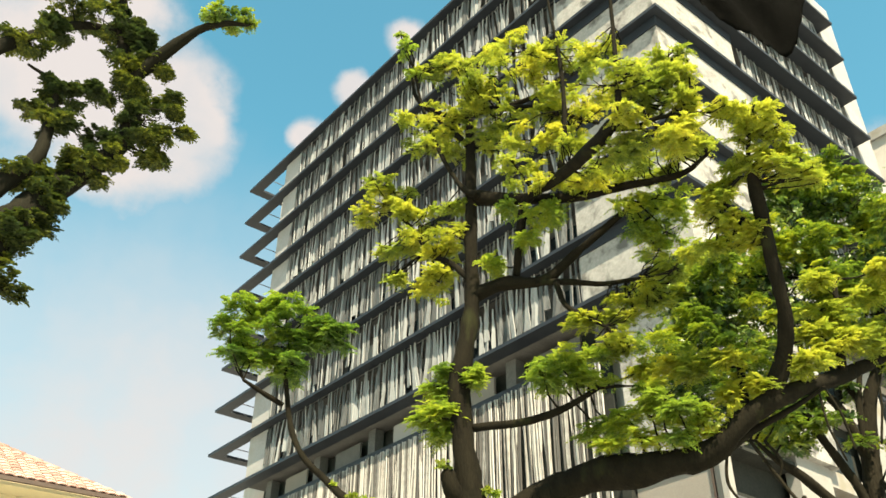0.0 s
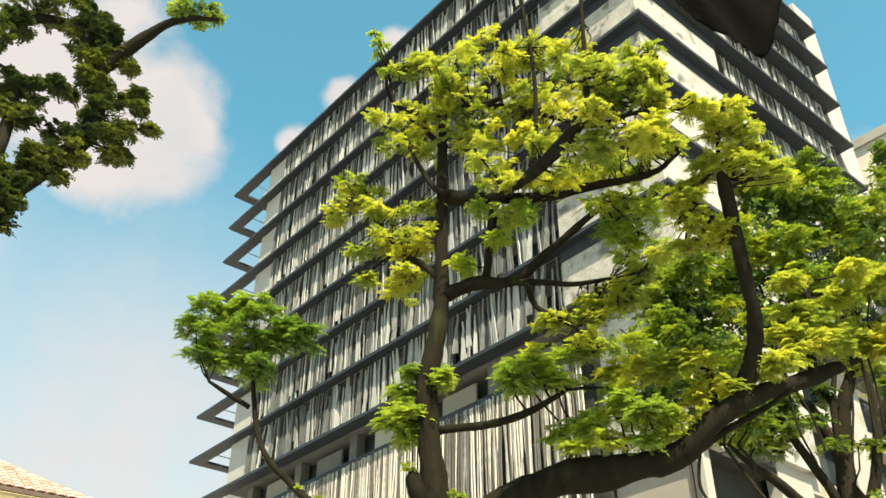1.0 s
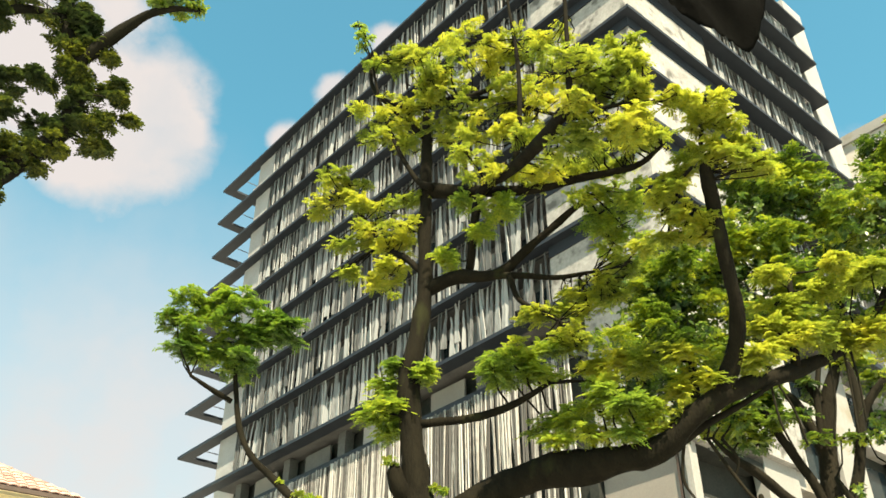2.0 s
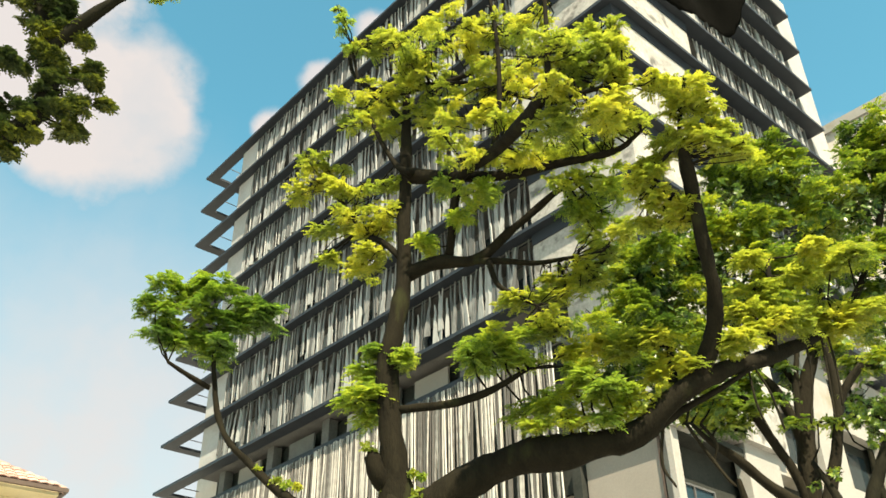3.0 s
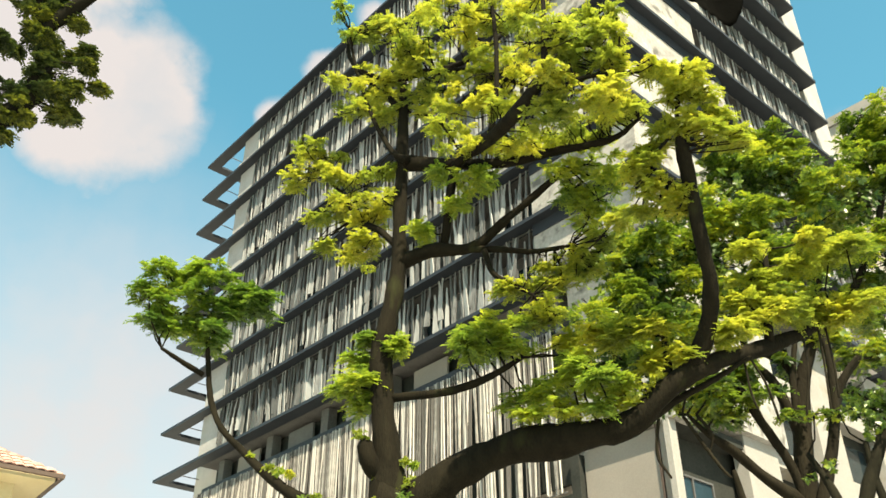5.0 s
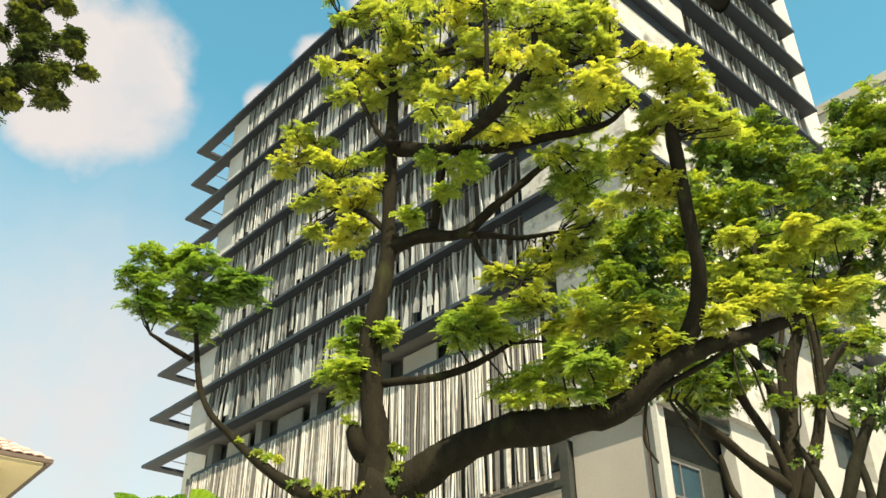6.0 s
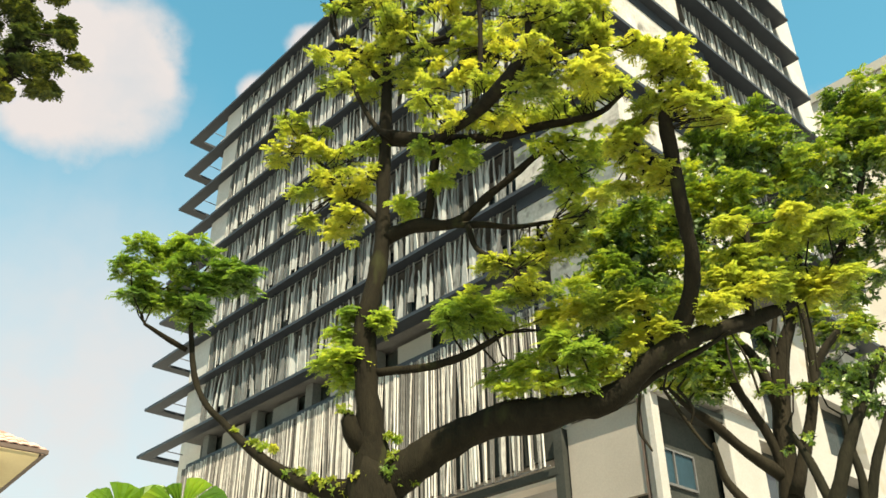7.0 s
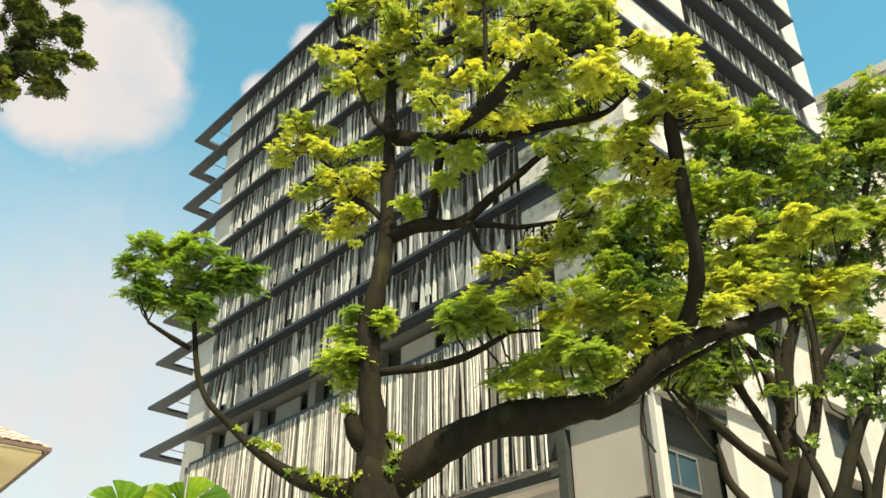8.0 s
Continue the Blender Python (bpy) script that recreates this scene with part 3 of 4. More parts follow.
# the street tree before the block
street_tree = thing("tree", pose(0, 0, 0), "spreading street tree with lacy yellow-green leaves", "tree")
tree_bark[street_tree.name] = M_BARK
limb(street_tree, "trunk", (1.10, 13.70, -0.2, 0.62), (1.05, 13.62, 1.0, 0.50), (1.0, 13.58, 3.4, 0.44), (0.98, 13.57, 5.4, 0.42))
limb(street_tree, "trunk", (0.98, 13.57, 5.28, 0.361), (0.93, 13.57, 5.83, 0.261), (0.83, 13.57, 6.73, 0.196), (0.75, 13.57, 7.69, 0.183), (0.81, 13.57, 8.30, 0.186), (0.97, 13.57, 9.27, 0.144), (0.99, 13.57, 10.43, 0.130), (0.99, 13.57, 11.95, 0.116), (0.99, 13.57, 13.04, 0.088), (0.98, 13.57, 13.91, 0.068))
limb(street_tree, "branch", (0.86, 13.57, 5.83, 0.131), (0.64, 13.42, 6.02, 0.130), (0.55, 13.37, 6.28, 0.113))
limb(street_tree, "branch", (0.88, 13.57, 5.24, 0.223), (0.42, 13.87, 5.33, 0.160), (-0.02, 14.15, 5.48, 0.130), (-0.49, 14.41, 5.78, 0.100), (-1.00, 14.76, 6.22, 0.078), (-1.50, 15.10, 6.73, 0.060), (-1.94, 15.33, 7.21, 0.056), (-2.22, 15.58, 7.77, 0.053), (-2.38, 15.75, 8.39, 0.048), (-2.49, 15.73, 9.15, 0.033), (-2.48, 15.73, 9.87, 0.022))
limb(street_tree, "branch", (-2.47, 15.73, 8.37, 0.054), (-2.88, 15.53, 8.55, 0.043), (-3.20, 15.35, 8.70, 0.032))
limb(street_tree, "branch", (1.04, 13.57, 5.26, 0.292), (1.56, 13.35, 5.59, 0.282), (1.97, 13.21, 5.85, 0.247), (2.54, 13.05, 6.10, 0.222), (3.23, 12.62, 6.13, 0.259), (3.87, 12.17, 6.08, 0.196), (4.30, 11.94, 6.19, 0.179), (4.68, 11.71, 6.53, 0.163), (5.11, 11.54, 6.80, 0.148), (5.75, 11.71, 7.11, 0.128), (6.52, 12.01, 7.45, 0.116), (7.21, 12.21, 7.82, 0.084), (7.79, 12.34, 8.10, 0.039))
limb(street_tree, "branch", (4.45, 11.89, 6.22, 0.098), (4.95, 11.82, 6.50, 0.050), (5.45, 11.73, 6.76, 0.042), (5.95, 11.62, 7.06, 0.026))
limb(street_tree, "branch", (5.08, 11.56, 6.82, 0.140), (5.26, 11.27, 7.30, 0.123), (5.27, 10.94, 7.75, 0.115), (5.16, 10.66, 8.22, 0.098), (5.03, 10.39, 8.89, 0.099), (4.90, 10.12, 9.52, 0.100), (4.86, 10.02, 9.70, 0.067))
limb(street_tree, "branch", (4.91, 10.11, 9.47, 0.050), (4.83, 9.93, 10.03, 0.034), (4.93, 9.77, 10.43, 0.017))
limb(street_tree, "branch", (4.92, 10.33, 8.93, 0.033), (4.46, 10.29, 9.38, 0.033), (4.65, 10.00, 9.61, 0.025))
limb(street_tree, "branch", (1.00, 13.57, 11.75, 0.147), (1.80, 13.13, 11.43, 0.112), (2.73, 12.61, 11.12, 0.089), (3.51, 12.05, 10.97, 0.077), (4.29, 11.41, 10.74, 0.056), (4.69, 11.06, 10.91, 0.028))
limb(street_tree, "branch", (1.77, 13.43, 9.91, 0.078), (1.82, 13.13, 10.41, 0.078), (1.93, 12.82, 11.16, 0.089), (2.32, 12.07, 11.05, 0.095), (2.73, 10.78, 10.73, 0.114), (2.85, 9.94, 10.48, 0.100), (2.90, 9.63, 10.36, 0.070), (2.89, 9.52, 10.78, 0.046), (2.93, 9.51, 11.69, 0.036), (2.94, 9.41, 12.79, 0.026))
limb(street_tree, "branch", (2.83, 9.95, 10.45, 0.066), (3.14, 9.87, 10.38, 0.041), (3.54, 9.76, 10.50, 0.033), (4.06, 9.59, 10.46, 0.025))
limb(street_tree, "branch", (3.54, 9.76, 10.50, 0.033), (3.76, 9.70, 11.09, 0.026), (3.78, 9.69, 11.60, 0.018))
limb(street_tree, "branch", (3.78, 9.69, 10.47, 0.025), (3.99, 9.62, 10.86, 0.017), (4.05, 9.59, 11.29, 0.009))
limb(street_tree, "branch", (1.03, 13.57, 9.61, 0.136), (1.53, 13.45, 9.79, 0.126), (2.19, 13.19, 9.72, 0.096), (2.74, 12.91, 10.09, 0.077), (3.37, 12.49, 10.52, 0.058), (3.76, 12.19, 10.74, 0.038))
limb(street_tree, "branch", (2.09, 13.20, 9.69, 0.067), (2.64, 13.03, 9.61, 0.057), (3.18, 12.84, 9.47, 0.047), (3.75, 12.61, 9.46, 0.028))
limb(street_tree, "branch", (2.41, 13.06, 9.60, 0.057), (2.53, 12.95, 9.09, 0.046), (2.86, 12.79, 8.78, 0.046), (3.10, 12.65, 8.54, 0.027))
limb(street_tree, "branch", (2.44, 11.98, 11.22, 0.060), (2.54, 11.76, 12.19, 0.044), (2.54, 11.66, 13.33, 0.038), (2.45, 11.68, 14.69, 0.030), (2.36, 11.69, 15.85, 0.018))
limb(street_tree, "branch", (1.11, 13.24, 13.62, 0.090), (0.61, 13.46, 13.72, 0.057), (0.15, 13.66, 14.11, 0.035))
limb(street_tree, "branch", (1.12, 13.24, 13.69, 0.090), (1.70, 12.99, 13.61, 0.056), (2.39, 12.70, 13.77, 0.045), (2.94, 12.49, 14.28, 0.023))
limb(street_tree, "branch", (1.16, 13.24, 13.69, 0.068), (2.11, 12.74, 13.38, 0.055), (2.76, 12.23, 12.72, 0.042), (3.19, 11.93, 12.30, 0.031))
limb(street_tree, "branch", (1.08, 13.25, 11.58, 0.073), (0.80, 13.46, 11.94, 0.053), (0.41, 13.66, 12.92, 0.045), (0.03, 13.86, 14.29, 0.036), (-0.18, 13.95, 15.51, 0.025))
limb(street_tree, "branch", (0.97, 13.57, 9.90, 0.069), (0.64, 13.77, 10.37, 0.061), (0.23, 14.16, 10.85, 0.052), (-0.04, 14.45, 11.51, 0.043), (-0.74, 14.89, 12.74, 0.035))
limb(street_tree, "branch", (0.94, 13.57, 7.11, 0.081), (1.73, 13.34, 7.13, 0.062), (2.32, 13.08, 7.24, 0.062), (2.90, 12.79, 7.50, 0.035))
limb(street_tree, "branch", (4.76, 11.68, 6.78, 0.066), (4.79, 11.67, 7.49, 0.050), (4.79, 11.66, 7.67, 0.025))
limb(street_tree, "branch", (6.45, 11.93, 7.46, 0.071), (6.55, 11.88, 8.25, 0.055), (6.70, 11.91, 9.09, 0.038))
limb(street_tree, "branch", (0.96, 13.57, 13.04, 0.077), (0.51, 13.77, 13.76, 0.057), (-0.10, 14.04, 14.74, 0.048), (-0.21, 14.24, 15.57, 0.037))
limb(street_tree, "branch", (2.36, 11.69, 15.75, 0.030), (3.60, 12.20, 16.90, 0.040), (5.59, 13.35, 18.28, 0.036), (9.61, 13.40, 18.16, 0.022))

# near-black shade net, hung over that bough above the view and sagging to a ragged point
r = random.Random(12)
bm = bmesh.new()
cols = []
for i in range(41):
    f = i / 40
    x = 5.89 + 2.83 * f
    hem = float(np.interp(f, (0, 0.49, 0.68, 0.79, 1), (17.61, 16.01, 15.71, 15.95, 17.81))) + r.uniform(-0.07, 0.08)
    col = []
    for j in range(15):
        z = hem + (18.16 - hem) * j / 14
        col.append(bm.verts.new((x + r.uniform(-0.01, 0.01), 13.35 + 0.08 * math.sin(x * 5 + j * 0.4) + r.uniform(-0.015, 0.015), z)))
    cols.append(col)
for p0, p1 in zip(cols, cols[1:]):
    for j in range(14):
        bm.faces.new((p0[j], p1[j], p1[j + 1], p0[j + 1]))
bmesh.ops.solidify(bm, geom=bm.faces[:], thickness=0.01)
net = new("netting", data_of("netting", bm, M_SHEET, True))
tagged(net, "near-black sagging shade net hung over a high bough", "netting")

CROWN_TOP = [
    (0.16, 13.81, 15.29, 0.15), (0.37, 13.80, 15.56, 0.18), (0.63, 13.79, 15.38, 0.17), (1.23, 12.57, 14.61, 0.39), (1.72, 11.95, 14.02, 0.38),
    (0.97, 12.75, 14.01, 0.26), (1.41, 12.53, 13.97, 0.34), (2.12, 12.07, 13.84, 0.33), (1.12, 12.92, 13.89, 0.22), (0.00, 13.79, 13.71, 0.27),
    (0.35, 13.93, 14.02, 0.27), (0.14, 13.76, 13.19, 0.22), (0.64, 13.86, 13.52, 0.25), (0.80, 13.43, 13.66, 0.17), (0.70, 13.68, 12.95, 0.15),
    (1.37, 13.06, 13.42, 0.26), (1.76, 13.21, 13.29, 0.30), (1.55, 13.71, 13.08, 0.33), (1.80, 12.31, 11.56, 0.25), (1.24, 13.63, 13.31, 0.20),
    (2.03, 12.54, 12.36, 0.24), (2.25, 12.51, 12.96, 0.21),
]
CROWN_UPPER = [
    (2.48, 11.90, 13.96, 0.24), (2.84, 12.08, 13.84, 0.26), (2.34, 12.36, 13.80, 0.23), (2.62, 12.03, 13.20, 0.26), (2.76, 10.10, 12.07, 0.19),
    (2.70, 9.54, 10.88, 0.22), (2.99, 11.98, 12.89, 0.25), (2.52, 12.38, 12.85, 0.21), (2.81, 12.19, 12.35, 0.23), (2.37, 12.01, 11.95, 0.18),
    (2.56, 11.46, 11.30, 0.14), (3.07, 9.61, 11.28, 0.18), (3.19, 9.46, 10.91, 0.14), (3.46, 9.85, 11.08, 0.14), (3.80, 9.67, 11.69, 0.16),
    (3.84, 9.50, 11.22, 0.11), (3.64, 9.59, 11.07, 0.11), (3.03, 9.55, 10.35, 0.14), (3.34, 9.88, 10.79, 0.12), (4.03, 9.62, 10.78, 0.13),
    (3.87, 9.70, 10.63, 0.11),
]
CROWN_MID = [
    (3.05, 10.43, 10.36, 0.25), (3.23, 10.03, 10.15, 0.22), (3.51, 9.86, 10.23, 0.22), (3.84, 11.45, 11.07, 0.28), (3.77, 9.84, 10.34, 0.19),
    (4.25, 11.13, 11.11, 0.22), (4.26, 10.56, 10.80, 0.17), (4.63, 11.17, 11.10, 0.14), (3.33, 12.19, 11.39, 0.22), (3.68, 11.97, 11.11, 0.23),
    (2.66, 12.41, 11.23, 0.19), (2.33, 12.10, 11.09, 0.14), (2.88, 11.84, 10.96, 0.18), (4.16, 11.57, 11.00, 0.14), (-0.85, 14.52, 12.68, 0.18),
    (-0.49, 14.53, 12.56, 0.21), (-1.15, 14.67, 12.13, 0.20), (-0.66, 14.61, 12.30, 0.16), (-0.18, 14.45, 12.02, 0.15), (0.31, 14.31, 11.74, 0.26),
    (0.59, 13.67, 11.60, 0.15), (0.11, 14.25, 11.35, 0.23), (0.56, 13.67, 10.96, 0.19), (-0.20, 14.63, 11.33, 0.15), (-0.66, 14.88, 11.35, 0.10),
    (0.25, 13.98, 10.83, 0.12), (0.56, 13.94, 10.82, 0.11), (-0.42, 14.52, 10.56, 0.08), (0.44, 13.85, 10.21, 0.12), (0.33, 14.03, 10.08, 0.15),
    (0.12, 14.43, 10.27, 0.10),
]
CROWN_INNER = [
    (1.75, 13.25, 11.28, 0.12), (2.12, 12.78, 10.83, 0.19), (2.39, 12.89, 11.04, 0.15), (1.97, 12.88, 10.40, 0.10), (1.48, 13.40, 10.13, 0.18),
    (3.66, 12.18, 10.66, 0.22), (4.05, 12.08, 10.75, 0.25), (4.32, 12.09, 10.51, 0.25), (4.27, 12.42, 10.29, 0.26), (4.13, 12.75, 10.28, 0.17),
    (3.87, 12.34, 10.44, 0.18),
]
CROWN_RIGHT = [
    (4.43, 9.49, 10.47, 0.12), (4.75, 9.69, 10.57, 0.15), (4.92, 9.50, 10.31, 0.14), (5.11, 9.65, 10.22, 0.12), (4.81, 9.79, 10.23, 0.12),
    (4.75, 10.04, 9.86, 0.12), (4.93, 9.82, 9.79, 0.10), (5.20, 9.76, 9.66, 0.12), (5.54, 10.07, 9.87, 0.14), (5.66, 9.90, 9.59, 0.10),
    (4.63, 10.30, 9.69, 0.13), (4.47, 10.34, 9.61, 0.10), (5.38, 9.85, 9.95, 0.08), (4.32, 10.22, 9.41, 0.11), (4.18, 10.34, 9.29, 0.07),
    (4.44, 10.46, 9.15, 0.12), (4.60, 10.50, 8.93, 0.14), (4.81, 10.40, 8.99, 0.11), (4.78, 10.52, 8.81, 0.10), (4.41, 10.77, 8.91, 0.10),
]
CROWN_FRONT = [
    (4.22, 11.57, 9.25, 0.19), (4.23, 12.50, 9.68, 0.21), (4.16, 12.74, 9.58, 0.21), (3.83, 12.66, 9.30, 0.20), (3.53, 12.80, 9.18, 0.20),
    (3.27, 12.87, 8.86, 0.19), (3.67, 12.88, 8.88, 0.20), (2.72, 12.92, 8.77, 0.10), (3.29, 12.65, 8.32, 0.17), (3.29, 12.94, 8.24, 0.14),
    (4.11, 12.93, 9.17, 0.15),
]
CROWN_LOW = [
    (2.18, 12.42, 7.77, 0.20), (2.50, 12.76, 7.96, 0.19), (2.70, 12.77, 7.87, 0.16), (2.04, 12.62, 7.60, 0.16), (2.33, 12.89, 7.63, 0.17),
    (2.89, 12.92, 8.15, 0.13), (2.94, 12.85, 7.63, 0.16), (2.55, 12.71, 7.60, 0.13), (3.69, 12.56, 7.43, 0.12), (3.09, 12.97, 6.93, 0.19),
    (2.84, 12.86, 6.79, 0.16), (3.22, 12.38, 6.86, 0.16), (4.07, 11.74, 6.69, 0.15), (4.03, 12.03, 6.56, 0.18), (3.74, 11.89, 6.33, 0.14),
    (3.47, 11.96, 6.69, 0.18), (3.61, 11.75, 6.86, 0.17), (2.88, 12.47, 6.46, 0.12), (3.32, 12.20, 6.46, 0.14), (3.75, 11.64, 6.66, 0.12),
]
CROWN_END = [
    (3.67, 12.87, 7.86, 0.12), (3.81, 12.04, 7.59, 0.13), (3.83, 12.83, 7.66, 0.07), (4.21, 11.72, 7.39, 0.15), (4.10, 11.92, 7.41, 0.09),
    (4.50, 11.50, 7.41, 0.11), (4.58, 11.72, 6.96, 0.09), (4.87, 11.76, 7.16, 0.11), (4.94, 11.43, 7.00, 0.11), (5.62, 11.29, 7.32, 0.19),
    (5.43, 11.45, 7.27, 0.12), (6.23, 11.82, 7.71, 0.20), (6.30, 11.82, 8.46, 0.21), (6.39, 11.88, 8.30, 0.15), (6.05, 11.70, 8.04, 0.13),
    (6.96, 11.59, 8.66, 0.16), (6.76, 11.80, 8.00, 0.20), (7.29, 12.02, 8.18, 0.21), (7.78, 12.13, 8.41, 0.24), (7.95, 12.05, 8.16, 0.19),
    (7.53, 12.34, 8.14, 0.19), (6.53, 11.72, 7.89, 0.13), (7.65, 12.11, 8.00, 0.15), (6.13, 11.45, 8.76, 0.10), (7.71, 11.89, 8.99, 0.18),
    (7.86, 11.63, 8.99, 0.14), (7.23, 11.43, 8.99, 0.16), (8.10, 11.79, 8.24, 0.13),
]
SPRIG = [
    (-0.49, 13.52, 16.08, 0.13), (-0.36, 13.48, 15.81, 0.12), (-0.42, 13.82, 15.87, 0.11), (-0.30, 14.05, 15.51, 0.16), (-0.13, 13.85, 15.21, 0.12),
]
CROWN_LEFT = [
    (-3.34, 15.19, 10.17, 0.23), (-2.97, 15.36, 10.35, 0.26), (-2.58, 15.29, 10.26, 0.24), (-2.20, 15.48, 10.07, 0.24), (-1.79, 15.34, 9.82, 0.21),
    (-1.51, 15.27, 9.71, 0.15), (-3.56, 15.11, 9.75, 0.21), (-3.28, 15.59, 10.03, 0.26), (-2.79, 15.35, 9.85, 0.26), (-2.37, 15.44, 9.74, 0.23),
    (-1.94, 15.53, 9.62, 0.19), (-3.32, 15.19, 9.45, 0.19), (-3.01, 15.63, 9.58, 0.23), (-2.63, 15.89, 9.61, 0.22), (-2.74, 15.59, 9.26, 0.17),
    (-2.34, 15.49, 9.11, 0.17), (-2.51, 15.93, 9.07, 0.16), (-3.49, 15.32, 9.22, 0.15), (-3.21, 15.41, 9.16, 0.12), (-1.57, 15.54, 9.58, 0.13),
]
CROWN_TRUNK = [
    (0.37, 13.81, 7.93, 0.13), (0.52, 13.82, 7.76, 0.15), (0.34, 13.47, 7.24, 0.18), (0.54, 13.70, 7.24, 0.18), (0.46, 13.81, 7.05, 0.14),
    (0.55, 13.62, 8.15, 0.08), (0.14, 13.66, 7.24, 0.07), (0.47, 13.50, 7.39, 0.11), (0.92, 13.49, 7.90, 0.09), (1.05, 13.47, 8.04, 0.07),
]
EPIPHYTE = [
    (-0.97, 14.72, 6.33, 0.10), (-0.81, 14.56, 6.22, 0.08), (-0.64, 14.44, 6.15, 0.08), (-0.35, 14.30, 5.69, 0.11), (-0.17, 14.17, 5.71, 0.10),
    (0.06, 13.99, 5.55, 0.09), (0.24, 13.87, 5.44, 0.11), (0.42, 13.79, 5.33, 0.13), (0.59, 13.67, 5.26, 0.12), (0.75, 13.45, 5.37, 0.11),
    (0.82, 13.55, 5.72, 0.08), (0.77, 13.50, 5.80, 0.07), (0.91, 13.38, 5.35, 0.13), (1.15, 13.26, 5.44, 0.13), (1.23, 13.37, 5.73, 0.10),
    (1.31, 13.39, 6.00, 0.08), (1.16, 13.39, 6.02, 0.08), (1.36, 13.31, 5.34, 0.11), (0.68, 13.66, 5.18, 0.12), (0.08, 14.08, 5.34, 0.10),
    (0.33, 13.81, 5.46, 0.09), (1.08, 13.40, 5.19, 0.12), (1.56, 13.29, 5.34, 0.08), (-1.34, 14.96, 6.61, 0.06),
]
MOSS = [
    (0.52, 13.27, 6.38, 0.17), (0.46, 13.77, 9.59, 0.17), (3.65, 12.14, 6.44, 0.16), (3.88, 12.08, 6.41, 0.18), (4.09, 11.92, 6.40, 0.18),
    (4.26, 11.76, 6.47, 0.18), (4.42, 11.71, 6.60, 0.16), (4.59, 11.55, 6.73, 0.13), (0.75, 13.37, 5.39, 0.20), (1.23, 13.26, 5.61, 0.18),
    (0.07, 13.95, 5.50, 0.14), (0.50, 13.77, 5.37, 0.17),
]
THICK = CROWN_TOP + CROWN_MID + CROWN_FRONT
THIN = CROWN_UPPER + CROWN_RIGHT
HIGH = THICK + THIN
GREENER = CROWN_INNER + CROWN_LOW + CROWN_TRUNK
twigs(street_tree, HIGH + GREENER + CROWN_END + CROWN_LEFT + SPRIG, 21, M_BARK, 0.012)
twigs(street_tree, spread(HIGH, 36, 0.5, 1.2), 26, M_BARK, 0.008, 1.0)
mesh_of_quads("crown", sprays(THICK, 19, 6, 0.20, 9, 0.054, 1), M_LEAF, street_tree, "sunlit yellow-green feathery leaves")
mesh_of_quads("crown", sprays(spread(THICK, 31, 0.4, 1.15), 13, 5, 0.20, 9, 0.054, 13), M_LEAF, street_tree, "sunlit yellow-green feathery leaves")
mesh_of_quads("crown", sprays(THIN + spread(THIN, 37, 0.36, 1.15), 12, 5, 0.19, 9, 0.052, 14), M_LEAF, street_tree, "sunlit yellow-green feathery leaves")
mesh_of_quads("crown", sprays(CROWN_END + spread(CROWN_END, 32, 0.5, 0.9), 24, 7, 0.22, 9, 0.058, 2, 0.5), M_LEAF, street_tree,
              "sunlit yellow-green feathery leaves")
mesh_of_quads("crown", sprays(GREENER + spread(GREENER, 33, 0.55, 1.0), 20, 6, 0.21, 9, 0.056, 12), M_LEAF_GREEN, street_tree,
              "fresh green feathery leaves")
mesh_of_quads("crown", sprays(SPRIG, 60, 7, 0.16, 8, 0.055, 6, 1.2), M_LEAF_GREEN, street_tree, "fresh green sprig at the top")
mesh_of_quads("crown", sprays(CROWN_LEFT + spread(CROWN_LEFT, 35, 0.5, 0.9), 26, 7, 0.21, 8, 0.068, 3, 0.8), M_LEAF_TUFT, street_tree,
              "fresh green tuft of leaves")

for k, spot in enumerate(EPIPHYTE):
    mesh_of_quads("fern", whorls([spot], 2600, 0.075, 14 + k, 6, 0.7, 0.2), M_LEAF_GREEN if k % 2 else M_LEAF, street_tree, "small fern growing on the bark")["kind"] = "stuff"
mesh_of_quads("moss", whorls(MOSS, 900, 0.05, 5, 6, 0.4, 0.35), M_LEAF, street_tree, "yellow-green moss on the upper limb")

# the dark tree beside the viewer
dark_tree = thing("tree", pose(0, 0, 0), "shaded tree with dark leaf tufts on bare limbs", "tree")
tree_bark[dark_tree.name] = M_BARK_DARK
limb(dark_tree, "trunk", (-8.3, 9.9, -0.2, 0.75), (-7.9, 10.1, 1.5, 0.62), (-7.2, 10.4, 4.5, 0.60), (-6.49, 10.68, 6.70, 0.55))
limb(dark_tree, "trunk", (-6.49, 10.68, 6.70, 0.602), (-6.50, 10.80, 7.97, 0.450), (-6.23, 11.18, 9.02, 0.320), (-6.00, 11.42, 9.76, 0.253), (-5.67, 11.70, 10.58, 0.201), (-5.23, 11.90, 11.29, 0.165), (-5.10, 11.96, 12.23, 0.150), (-5.26, 11.89, 12.98, 0.132), (-5.59, 11.74, 13.96, 0.114), (-5.80, 11.63, 15.40, 0.085))
limb(dark_tree, "branch", (-5.29, 11.87, 12.82, 0.109), (-4.71, 11.69, 13.44, 0.121), (-4.12, 11.48, 13.83, 0.088), (-3.56, 11.25, 13.80, 0.054), (-3.16, 11.27, 13.79, 0.022))
limb(dark_tree, "branch", (-7.39, 10.08, 11.00, 0.139), (-6.96, 10.62, 12.40, 0.117), (-6.67, 10.92, 13.01, 0.098), (-6.11, 11.36, 13.75, 0.079), (-5.59, 11.74, 13.96, 0.069))
